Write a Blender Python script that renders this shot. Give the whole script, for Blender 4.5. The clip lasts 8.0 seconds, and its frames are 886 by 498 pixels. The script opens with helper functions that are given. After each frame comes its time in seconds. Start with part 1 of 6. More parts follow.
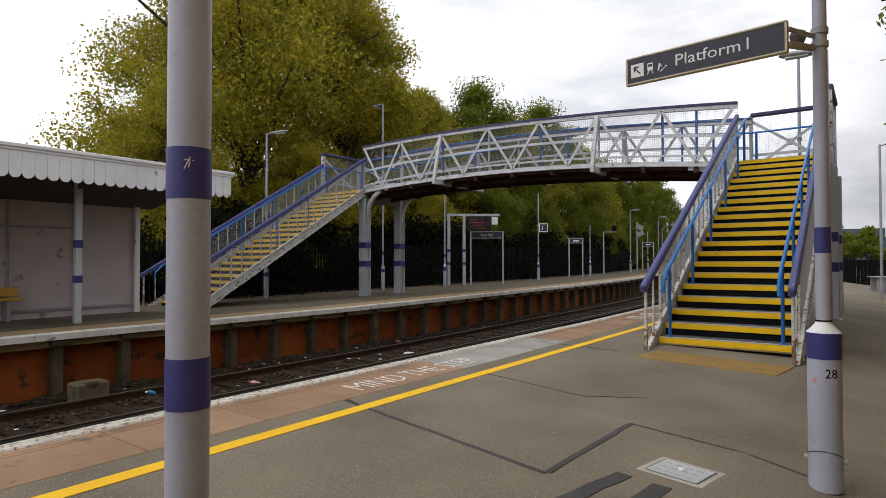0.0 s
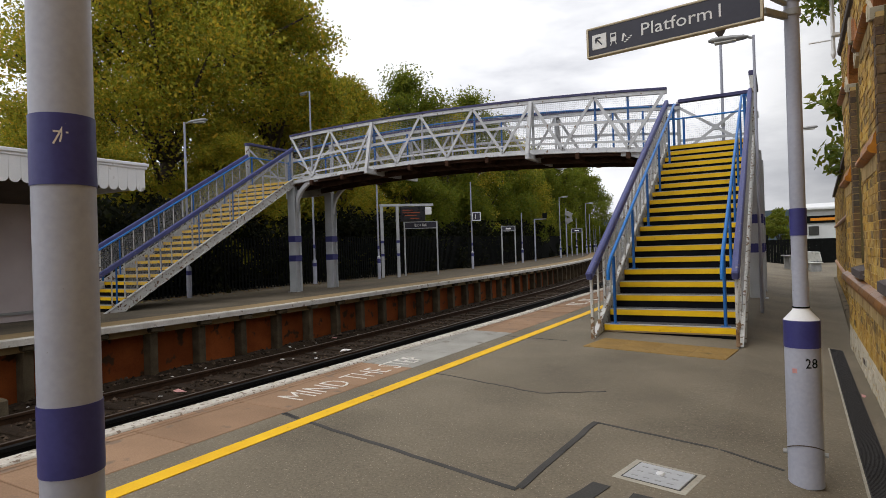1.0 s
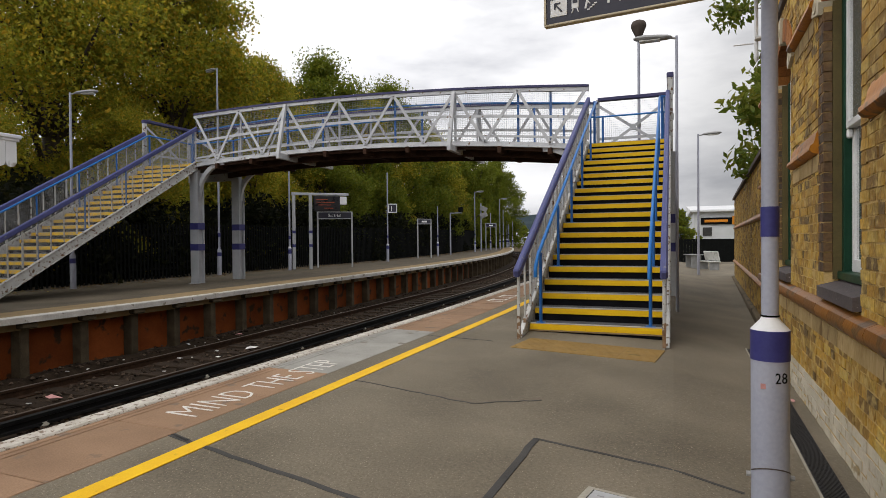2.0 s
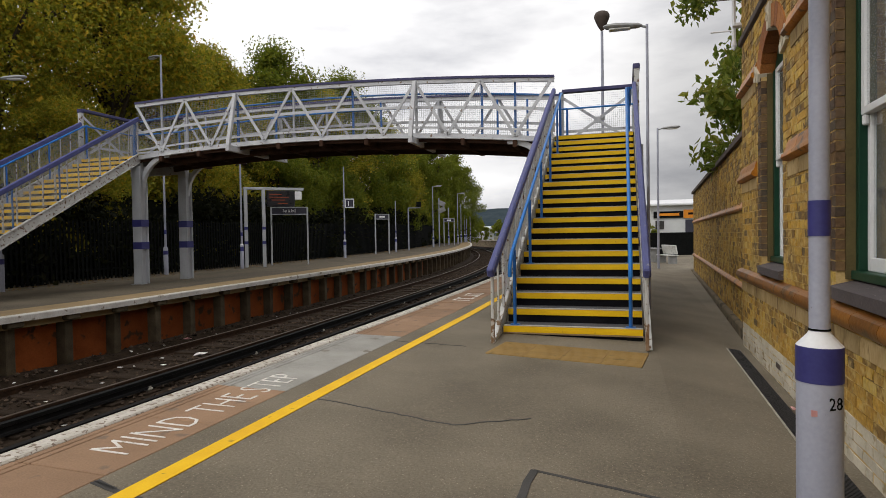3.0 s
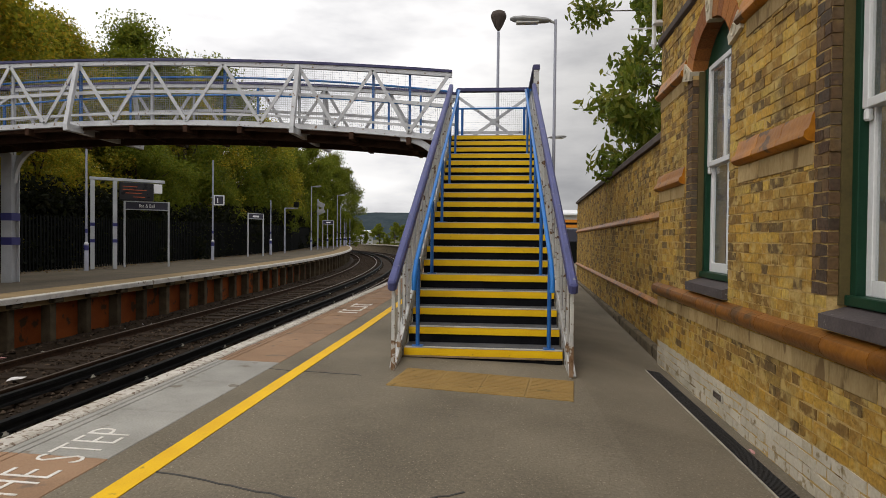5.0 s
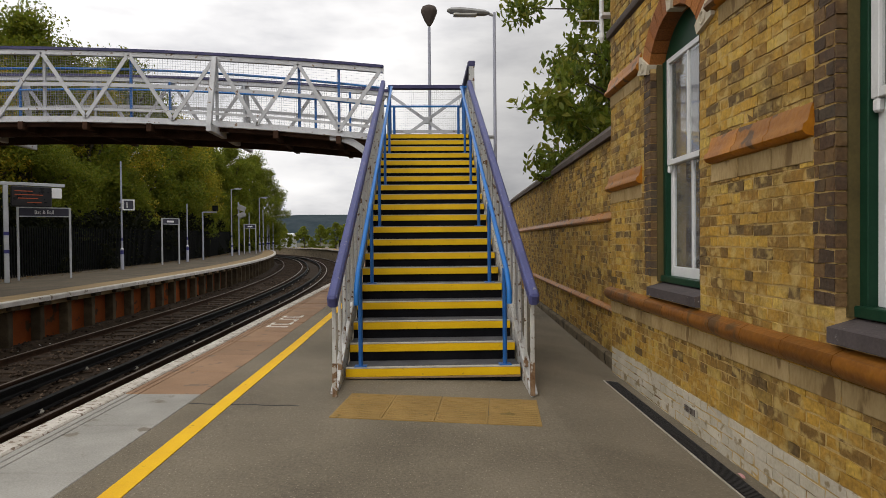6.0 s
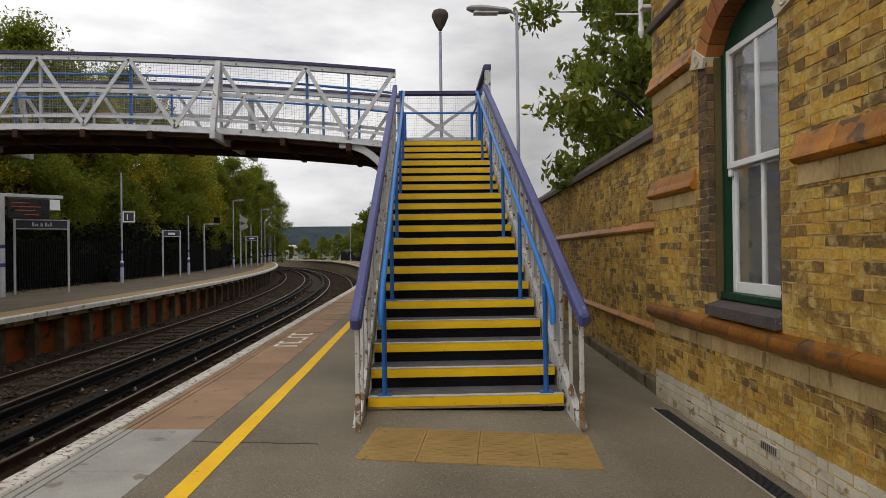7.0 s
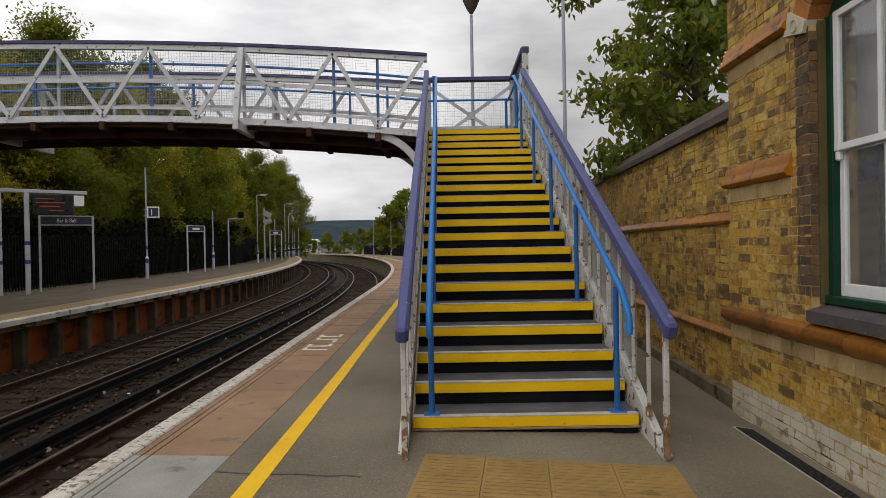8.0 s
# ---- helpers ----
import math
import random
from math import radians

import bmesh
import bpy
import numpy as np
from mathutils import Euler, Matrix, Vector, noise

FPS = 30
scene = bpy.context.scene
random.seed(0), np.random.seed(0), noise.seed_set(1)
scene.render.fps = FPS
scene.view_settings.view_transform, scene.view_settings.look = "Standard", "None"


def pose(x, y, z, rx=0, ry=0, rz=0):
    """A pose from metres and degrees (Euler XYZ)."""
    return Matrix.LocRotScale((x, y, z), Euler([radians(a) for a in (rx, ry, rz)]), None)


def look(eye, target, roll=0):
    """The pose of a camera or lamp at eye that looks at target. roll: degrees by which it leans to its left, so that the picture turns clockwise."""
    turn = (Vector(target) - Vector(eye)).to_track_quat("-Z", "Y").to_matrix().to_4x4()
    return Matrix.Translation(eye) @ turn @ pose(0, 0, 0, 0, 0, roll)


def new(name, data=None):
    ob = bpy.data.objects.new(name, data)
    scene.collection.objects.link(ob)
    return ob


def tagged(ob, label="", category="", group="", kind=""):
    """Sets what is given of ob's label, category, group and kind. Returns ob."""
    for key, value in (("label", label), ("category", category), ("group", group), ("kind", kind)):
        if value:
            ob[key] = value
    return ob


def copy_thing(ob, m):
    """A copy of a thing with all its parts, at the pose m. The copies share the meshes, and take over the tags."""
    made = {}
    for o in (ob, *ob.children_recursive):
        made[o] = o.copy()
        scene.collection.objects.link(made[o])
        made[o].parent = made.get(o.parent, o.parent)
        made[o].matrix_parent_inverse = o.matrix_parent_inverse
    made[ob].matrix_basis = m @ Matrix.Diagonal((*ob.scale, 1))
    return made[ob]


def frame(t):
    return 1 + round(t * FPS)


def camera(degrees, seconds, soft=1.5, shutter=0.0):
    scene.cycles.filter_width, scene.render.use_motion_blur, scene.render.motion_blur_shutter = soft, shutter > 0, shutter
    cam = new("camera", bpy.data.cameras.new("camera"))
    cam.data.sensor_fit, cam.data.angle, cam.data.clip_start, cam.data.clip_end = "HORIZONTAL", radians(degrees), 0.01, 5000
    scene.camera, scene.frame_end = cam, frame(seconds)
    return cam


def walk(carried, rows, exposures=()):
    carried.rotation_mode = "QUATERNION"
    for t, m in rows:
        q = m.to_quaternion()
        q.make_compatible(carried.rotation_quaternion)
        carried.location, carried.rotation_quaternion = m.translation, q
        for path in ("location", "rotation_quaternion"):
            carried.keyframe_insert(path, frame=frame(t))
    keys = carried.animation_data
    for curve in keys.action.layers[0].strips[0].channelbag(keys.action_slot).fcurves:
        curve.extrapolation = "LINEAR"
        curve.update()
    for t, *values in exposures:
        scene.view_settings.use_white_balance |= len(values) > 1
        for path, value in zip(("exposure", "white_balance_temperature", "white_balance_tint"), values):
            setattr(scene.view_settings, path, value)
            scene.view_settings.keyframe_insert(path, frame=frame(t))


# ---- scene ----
cam = camera(72.9, 8.0, soft=0.6)

PATH = [
    (0, (1.605, -8.789, 1.18), (0.436, -7.166, 1.221), -0.1),
    (0.5, (1.423, -8.693, 1.206), (0.399, -6.975, 1.245), -2.3),
    (1, (1.258, -8.484, 1.204), (0.281, -6.739, 1.209), -1.8),
    (1.5, (1.111, -8.239, 1.212), (0.272, -6.423, 1.216), -0.3),
    (2.8, (0.6, -7.63, 1.233), (-0.001, -5.724, 1.17), -1.3),
    (3, (0.564, -7.514, 1.252), (-0.015, -5.6, 1.207), -0.9),
    (3.5, (0.436, -7.25, 1.235), (-0.071, -5.317, 1.17), -0.5),
    (4, (0.255, -6.938, 1.249), (-0.157, -4.98, 1.216), -0.8),
    (4.5, (0.171, -6.642, 1.261), (-0.123, -4.664, 1.204), -1.1),
    (5, (0.074, -6.395, 1.262), (-0.107, -4.404, 1.23), 0.6),
    (5.2, (0.006, -6.304, 1.278), (-0.093, -4.307, 1.231), 0.3),
    (6.3, (-0.198, -5.602, 1.325), (-0.119, -3.603, 1.326), -0.3),
    (6.5, (-0.236, -5.493, 1.324), (-0.163, -3.494, 1.347), 0.2),
    (7, (-0.421, -5.17, 1.341), (-0.359, -3.171, 1.35), -0.7),
    (7.5, (-0.564, -4.874, 1.323), (-0.465, -2.876, 1.321), -1.2),
    (8, (-0.652, -4.499, 1.386), (-0.662, -2.499, 1.373), -1.0),
]
EXPOSURE = [(0, -0.12, 6500, 10), (1.5, -0.10, 6600, 10), (3.5, -0.19, 6750, 10), (5, -0.16, 6800, 10), (6.5, -0.23, 6800, 10), (7, -0.30, 6750, 10), (8, -0.34, 6750, 10)]
walk(cam, [(t, look(eye, target, roll)) for t, eye, target, roll in PATH], EXPOSURE)

# ---- light ----
world = bpy.data.worlds.new("overcast_sky")
scene.world = world
world.use_nodes = True
wn, wl = world.node_tree.nodes, world.node_tree.links
wn.clear()
w_out, w_bg = wn.new("ShaderNodeOutputWorld"), wn.new("ShaderNodeBackground")
w_sky, w_mix = wn.new("ShaderNodeTexSky"), wn.new("ShaderNodeMixRGB")
w_sky.sky_type, w_sky.sun_disc = "NISHITA", False
w_sky.sun_elevation, w_sky.sun_rotation = radians(47), radians(209)
w_scale = wn.new("ShaderNodeVectorMath")
w_scale.operation, w_scale.inputs["Scale"].default_value = "SCALE", 0.1
w_co, w_map = wn.new("ShaderNodeTexCoord"), wn.new("ShaderNodeMapping")
w_map.inputs["Scale"].default_value = (1.0, 1.0, 3.2)
w_noise, w_ramp = wn.new("ShaderNodeTexNoise"), wn.new("ShaderNodeValToRGB")
w_noise.inputs["Scale"].default_value, w_noise.inputs["Detail"].default_value = 2.3, 7
w_noise.inputs["Roughness"].default_value = 0.55
w_ramp.color_ramp.elements[0].position, w_ramp.color_ramp.elements[0].color = 0.36, (0.60, 0.615, 0.67, 1)
w_ramp.color_ramp.elements[1].position, w_ramp.color_ramp.elements[1].color = 0.61, (1.15, 1.16, 1.19, 1)
w_mix.inputs[0].default_value = 0.96
wl.new(w_co.outputs["Generated"], w_map.inputs["Vector"])
wl.new(w_map.outputs["Vector"], w_noise.inputs["Vector"])
wl.new(w_noise.outputs["Fac"], w_ramp.inputs["Fac"])
wl.new(w_sky.outputs["Color"], w_scale.inputs[0])
wl.new(w_scale.outputs["Vector"], w_mix.inputs[1])
wl.new(w_ramp.outputs["Color"], w_mix.inputs[2])
w_bg.inputs["Strength"].default_value = 1.0
w_dot, w_glow, w_mul = wn.new("ShaderNodeVectorMath"), wn.new("ShaderNodeMath"), wn.new("ShaderNodeVectorMath")
w_dot.operation, w_glow.operation, w_mul.operation = "DOT_PRODUCT", "MULTIPLY_ADD", "SCALE"
w_dot.inputs[1].default_value = (-0.70, -0.45, 0.55)
w_glow.inputs[1].default_value, w_glow.inputs[2].default_value = 0.42, 1.18
wl.new(w_co.outputs["Generated"], w_dot.inputs[0])
wl.new(w_dot.outputs["Value"], w_glow.inputs[0])
wl.new(w_mix.outputs["Color"], w_mul.inputs[0])
wl.new(w_glow.outputs[0], w_mul.inputs["Scale"])
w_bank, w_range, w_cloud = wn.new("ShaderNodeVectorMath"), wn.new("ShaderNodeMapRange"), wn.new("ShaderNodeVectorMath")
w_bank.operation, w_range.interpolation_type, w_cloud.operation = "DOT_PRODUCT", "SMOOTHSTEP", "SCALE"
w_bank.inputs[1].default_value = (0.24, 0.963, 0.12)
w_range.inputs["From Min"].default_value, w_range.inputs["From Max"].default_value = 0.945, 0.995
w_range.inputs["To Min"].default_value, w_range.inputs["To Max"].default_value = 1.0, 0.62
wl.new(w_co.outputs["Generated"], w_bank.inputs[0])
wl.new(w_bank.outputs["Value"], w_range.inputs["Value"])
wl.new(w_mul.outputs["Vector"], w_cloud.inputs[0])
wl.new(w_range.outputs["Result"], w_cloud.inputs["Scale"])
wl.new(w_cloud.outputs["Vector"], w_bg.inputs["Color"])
wl.new(w_bg.outputs["Background"], w_out.inputs["Surface"])
sun = new("sun", bpy.data.lights.new("sun", "SUN"))
sun.data.energy, sun.data.angle, sun.data.color = 0.8, radians(30), (1.0, 0.97, 0.92)
sun.matrix_world = look((-10, -18, 22), (0, 0, 0))


# ---- materials ----
def mat(name, c1, c2, scale=6.0, rough=0.7, metal=0.0, bump=0.1, fine=60.0, speck=None, speck_at=0.62, vary=0.0, stretch=(1, 1, 1), clear=0.0, spec=0.3):
    """Colour between c1 and c2 by noise at two scales, optional specks or wear of a third colour, per-piece variation."""
    m = bpy.data.materials.new(name)
    m.use_nodes = True
    n, l = m.node_tree.nodes, m.node_tree.links
    b = n["Principled BSDF"]
    geo, mp = n.new("ShaderNodeNewGeometry"), n.new("ShaderNodeMapping")
    mp.inputs["Scale"].default_value = stretch
    l.new(geo.outputs["Position"], mp.inputs["Vector"])
    big, small = n.new("ShaderNodeTexNoise"), n.new("ShaderNodeTexNoise")
    for node, s, d in ((big, scale, 5), (small, fine, 4)):
        node.inputs["Scale"].default_value, node.inputs["Detail"].default_value = s, d
        l.new(mp.outputs["Vector"], node.inputs["Vector"])
    add = n.new("ShaderNodeMath")
    add.operation = "MULTIPLY_ADD"
    add.inputs[1].default_value = 0.45
    l.new(small.outputs["Fac"], add.inputs[0])
    half = n.new("ShaderNodeMath")
    half.operation = "MULTIPLY"
    half.inputs[1].default_value = 0.75
    l.new(big.outputs["Fac"], half.inputs[0])
    l.new(half.outputs[0], add.inputs[2])
    ramp = n.new("ShaderNodeValToRGB")
    ramp.color_ramp.elements[0].position, ramp.color_ramp.elements[0].color = 0.42, (*c1, 1)
    ramp.color_ramp.elements[1].position, ramp.color_ramp.elements[1].color = 0.78, (*c2, 1)
    l.new(add.outputs[0], ramp.inputs["Fac"])
    col = ramp.outputs["Color"]
    if speck:
        third, sr, mx = n.new("ShaderNodeTexNoise"), n.new("ShaderNodeValToRGB"), n.new("ShaderNodeMixRGB")
        third.inputs["Scale"].default_value, third.inputs["Detail"].default_value = speck[1], 6
        l.new(mp.outputs["Vector"], third.inputs["Vector"])
        sr.color_ramp.elements[0].position, sr.color_ramp.elements[1].position = speck_at, speck_at + 0.05
        l.new(third.outputs["Fac"], sr.inputs["Fac"])
        l.new(sr.outputs["Color"], mx.inputs[0])
        l.new(col, mx.inputs[1])
        mx.inputs[2].default_value = (*speck[0], 1)
        col = mx.outputs["Color"]
    if vary:
        oi, sm, hs = n.new("ShaderNodeObjectInfo"), n.new("ShaderNodeMath"), n.new("ShaderNodeHueSaturation")
        l.new(oi.outputs["Random"], sm.inputs[0])
        l.new(geo.outputs["Random Per Island"], sm.inputs[1])
        fr = n.new("ShaderNodeMath")
        fr.operation = "FRACT"
        l.new(sm.outputs[0], fr.inputs[0])
        mr = n.new("ShaderNodeMapRange")
        mr.inputs["To Min"].default_value, mr.inputs["To Max"].default_value = 1 - vary, 1 + vary
        l.new(fr.outputs[0], mr.inputs["Value"])
        l.new(mr.outputs["Result"], hs.inputs["Value"])
        l.new(col, hs.inputs["Color"])
        col = hs.outputs["Color"]
    l.new(col, b.inputs["Base Color"])
    rr = n.new("ShaderNodeMapRange")
    rr.inputs["To Min"].default_value, rr.inputs["To Max"].default_value = max(0.02, rough - 0.12), min(1, rough + 0.12)
    l.new(big.outputs["Fac"], rr.inputs["Value"])
    l.new(rr.outputs["Result"], b.inputs["Roughness"])
    b.inputs["Metallic"].default_value, b.inputs["Coat Weight"].default_value = metal, clear
    b.inputs["Specular IOR Level"].default_value = spec
    if bump:
        bp = n.new("ShaderNodeBump")
        bp.inputs["Strength"].default_value, bp.inputs["Distance"].default_value = bump, 0.02
        l.new(add.outputs[0], bp.inputs["Height"])
        l.new(bp.outputs["Normal"], b.inputs["Normal"])
    return m


def pick_mat(name, colours, rough=0.85, bump=0.35, fine=70.0, dirt=(0.10, 0.085, 0.06), dirt_at=0.60, smear=None, smear_at=0.56):
    """Bricks, leaves: each piece takes its own colour out of a list, with grain and blotches on it."""
    m = mat(name, (1, 1, 1), (1, 1, 1), rough=rough, bump=bump, fine=fine)
    n, l = m.node_tree.nodes, m.node_tree.links
    b = n["Principled BSDF"]
    geo, oi, sm, fr = n.new("ShaderNodeNewGeometry"), n.new("ShaderNodeObjectInfo"), n.new("ShaderNodeMath"), n.new("ShaderNodeMath")
    l.new(oi.outputs["Random"], sm.inputs[0])
    l.new(geo.outputs["Random Per Island"], sm.inputs[1])
    fr.operation = "FRACT"
    l.new(sm.outputs[0], fr.inputs[0])
    ramp = n.new("ShaderNodeValToRGB")
    ramp.color_ramp.interpolation = "CONSTANT"
    e = ramp.color_ramp.elements
    e[0].position, e[0].color = 0, (*colours[0], 1)
    e[1].position, e[1].color = 1 / len(colours), (*colours[1], 1)
    for i, c in enumerate(colours[2:], 2):
        e.new(i / len(colours)).color = (*c, 1)
    l.new(fr.outputs[0], ramp.inputs["Fac"])
    nz, nr, mx = n.new("ShaderNodeTexNoise"), n.new("ShaderNodeValToRGB"), n.new("ShaderNodeMixRGB")
    nz.inputs["Scale"].default_value, nz.inputs["Detail"].default_value = 2.2, 8
    l.new(geo.outputs["Position"], nz.inputs["Vector"])
    nr.color_ramp.elements[0].position, nr.color_ramp.elements[1].position = dirt_at - 0.13, dirt_at + 0.16
    l.new(nz.outputs["Fac"], nr.inputs["Fac"])
    l.new(nr.outputs["Color"], mx.inputs[0])
    l.new(ramp.outputs["Color"], mx.inputs[1])
    mx.inputs[2].default_value = (*dirt, 1)
    gz_, gm = n.new("ShaderNodeTexNoise"), n.new("ShaderNodeMixRGB")
    gz_.inputs["Scale"].default_value, gz_.inputs["Detail"].default_value = fine, 3
    l.new(geo.outputs["Position"], gz_.inputs["Vector"])
    gr = n.new("ShaderNodeMapRange")
    gr.inputs["To Min"].default_value, gr.inputs["To Max"].default_value = 0.40, 1.60
    l.new(gz_.outputs["Fac"], gr.inputs["Value"])
    gm.blend_type = "MULTIPLY"
    gm.inputs[0].default_value = 1
    l.new(mx.outputs["Color"], gm.inputs[1])
    l.new(gr.outputs["Result"], gm.inputs[2])
    last = gm.outputs["Color"]
    if smear:
        for sc, at, colour in ((11.0, smear_at, smear), (31.0, 0.67, (0.05, 0.035, 0.02)), (4.0, 0.60, tuple(c * 0.72 for c in smear))):
            sn, sr, sx = n.new("ShaderNodeTexNoise"), n.new("ShaderNodeValToRGB"), n.new("ShaderNodeMixRGB")
            sn.inputs["Scale"].default_value, sn.inputs["Detail"].default_value = sc, 7
            l.new(geo.outputs["Position"], sn.inputs["Vector"])
            sr.color_ramp.elements[0].position, sr.color_ramp.elements[1].position = at, at + 0.12
            sr.color_ramp.elements[1].color = (0.75, 0.75, 0.75, 1)
            l.new(sn.outputs["Fac"], sr.inputs["Fac"])
            l.new(sr.outputs["Color"], sx.inputs[0])
            l.new(last, sx.inputs[1])
            sx.inputs[2].default_value = (*colour, 1)
            last = sx.outputs["Color"]
    l.new(last, b.inputs["Base Color"])
    return m


def leaf_mat(*args, **more):
    """A leaf that lets part of the light through."""
    m = pick_mat(*args, **more)
    n, l = m.node_tree.nodes, m.node_tree.links
    b, out = n["Principled BSDF"], n["Material Output"]
    b.inputs["Specular IOR Level"].default_value = 0.25
    tr, mix = n.new("ShaderNodeBsdfTranslucent"), n.new("ShaderNodeMixShader")
    mix.inputs[0].default_value = 0.52
    l.new(b.inputs["Base Color"].links[0].from_socket, tr.inputs["Color"])
    l.new(b.outputs[0], mix.inputs[1])
    l.new(tr.outputs[0], mix.inputs[2])
    l.new(mix.outputs[0], out.inputs["Surface"])
    return m


ASPHALT = mat("asphalt", (0.112, 0.093, 0.064), (0.232, 0.197, 0.142), 0.8, 0.85, bump=0.7, fine=55, speck=((0.360, 0.305, 0.221), 95), speck_at=0.63)
FAR_ASPHALT = mat("worn_dark_asphalt", (0.065, 0.052, 0.034), (0.14, 0.113, 0.078), 0.9, 0.9, bump=0.6, fine=45, speck=((0.24, 0.19, 0.12), 60), speck_at=0.66)
FAR_EDGE = mat("far_edge_paint", (0.44, 0.41, 0.36), (0.64, 0.61, 0.56), 3, 0.8, bump=0.2, fine=40, speck=((0.24, 0.20, 0.15), 7), speck_at=0.63)
GLAZED = mat("glazed_brown_course", (0.145, 0.052, 0.009), (0.27, 0.105, 0.016), 3.0, 0.34, bump=0.25, fine=30, vary=0.2, speck=((0.10, 0.05, 0.02), 5), speck_at=0.58, spec=0.25)
JAMB_OLIVE = mat("olive_jamb", (0.08, 0.06, 0.022), (0.13, 0.10, 0.035), 5, 0.8, bump=0.2)
PATCH = mat("asphalt_patch", (0.045, 0.043, 0.040), (0.075, 0.072, 0.067), 3, 0.85, bump=0.3, fine=120)
COPING = mat("coping_slab", (0.225, 0.135, 0.078), (0.335, 0.208, 0.125), 2.0, 0.85, bump=0.3, fine=90, vary=0.09, speck=((0.19, 0.13, 0.09), 5), speck_at=0.62)
SLAB_GREY = mat("grey_slab", (0.25, 0.24, 0.21), (0.37, 0.355, 0.32), 2.5, 0.85, bump=0.3, fine=80, vary=0.06, speck=((0.19, 0.165, 0.13), 4), speck_at=0.62)
EDGE_WHITE = mat("edge_paint", (0.38, 0.34, 0.28), (0.62, 0.58, 0.52), 5, 0.8, bump=0.4, fine=50, speck=((0.20, 0.15, 0.11), 26), speck_at=0.56)
YELLOW_LINE = mat("yellow_line", (0.76, 0.42, 0.006), (0.88, 0.54, 0.012), 4, 0.7, bump=0.2, fine=120, speck=((0.42, 0.25, 0.03), 11), speck_at=0.66)
WHITE_PAINT = mat("text_paint", (0.62, 0.58, 0.52), (0.78, 0.75, 0.70), 7, 0.8, bump=0.2, speck=((0.36, 0.28, 0.21), 26), speck_at=0.64)
TACTILE = mat("tactile_paving", (0.255, 0.160, 0.052), (0.345, 0.220, 0.074), 3, 0.85, bump=0.25, fine=90, vary=0.05, speck=((0.200, 0.137, 0.047), 8), speck_at=0.66)
TAN = mat("tan_paving", (0.20, 0.138, 0.066), (0.29, 0.205, 0.103), 2, 0.85, bump=0.2, fine=80, vary=0.08)
BALLAST = mat("ballast", (0.010, 0.007, 0.004), (0.034, 0.023, 0.015), 6, 0.95, bump=0.6, fine=30, vary=0.4, spec=0.1)
STONE = mat("ballast_stone", (0.018, 0.012, 0.008), (0.085, 0.060, 0.042), 9, 0.95, bump=0.3, fine=40, vary=0.7, spec=0.1)
SLEEPER = mat("sleeper", (0.018, 0.012, 0.008), (0.050, 0.035, 0.024), 3, 0.95, bump=0.4, stretch=(1, 6, 1), vary=0.2, spec=0.1)
RAIL = mat("rail_rust", (0.026, 0.014, 0.008), (0.060, 0.033, 0.019), 8, 0.85, bump=0.2, spec=0.15)
RAIL_TOP = mat("rail_top", (0.085, 0.062, 0.048), (0.15, 0.12, 0.10), 8, 0.5, metal=0.6, bump=0.02)
CONDUCTOR = mat("conductor_rail", (0.005, 0.005, 0.006), (0.014, 0.013, 0.012), 8, 0.75, bump=0.1, spec=0.15)
WALL_RED = mat("red_wall_panel", (0.15, 0.036, 0.009), (0.25, 0.066, 0.017), 2.2, 0.95, bump=0.3, fine=50, vary=0.25, speck=((0.06, 0.034, 0.018), 3), speck_at=0.58, spec=0.1)
CONCRETE = mat("old_concrete", (0.095, 0.074, 0.046), (0.19, 0.152, 0.10), 4, 0.9, bump=0.3, fine=60, vary=0.25, speck=((0.05, 0.038, 0.024), 5), speck_at=0.58, spec=0.15)
POST_DARK = mat("dark_concrete", (0.045, 0.034, 0.021), (0.105, 0.082, 0.052), 4, 0.9, bump=0.3, fine=60, vary=0.25, spec=0.1)
GREY_PAINT = mat("grey_paint", (0.36, 0.37, 0.385), (0.46, 0.47, 0.485), 2.5, 0.45, bump=0.05, fine=40)
POLE_PAINT = mat("pole_paint", (0.29, 0.30, 0.36), (0.365, 0.375, 0.44), 2.5, 0.42, bump=0.05, fine=50, speck=((0.16, 0.13, 0.11), 40), speck_at=0.73)
BAND = mat("dark_blue_band", (0.030, 0.030, 0.13), (0.045, 0.045, 0.175), 5, 0.42, bump=0.04)
TRUSS_PAINT = mat("truss_paint", (0.41, 0.415, 0.43), (0.56, 0.565, 0.57), 3.5, 0.55, bump=0.1, fine=40, speck=((0.189, 0.129, 0.086), 11), speck_at=0.64)
WORN_WHITE = mat("worn_white_steel", (0.40, 0.395, 0.375), (0.58, 0.575, 0.55), 5, 0.6, bump=0.25, fine=50, speck=((0.13, 0.07, 0.035), 15), speck_at=0.575)
RUST = mat("rusted_steel", (0.12, 0.055, 0.022), (0.30, 0.20, 0.12), 14, 0.85, bump=0.4, fine=60, speck=((0.45, 0.42, 0.37), 18), speck_at=0.56)
RAIL_BLUE = mat("purple_blue_rail", (0.052, 0.060, 0.17), (0.085, 0.092, 0.235), 4, 0.5, bump=0.1, speck=((0.20, 0.20, 0.24), 24), speck_at=0.64)
CAP_BLUE = mat("dark_blue_cap", (0.030, 0.030, 0.085), (0.06, 0.055, 0.13), 4, 0.55, bump=0.1, speck=((0.2, 0.2, 0.22), 16), speck_at=0.68)
TUBE_BLUE = mat("bright_blue_tube", (0.010, 0.13, 0.42), (0.020, 0.18, 0.52), 5, 0.35, bump=0.03)
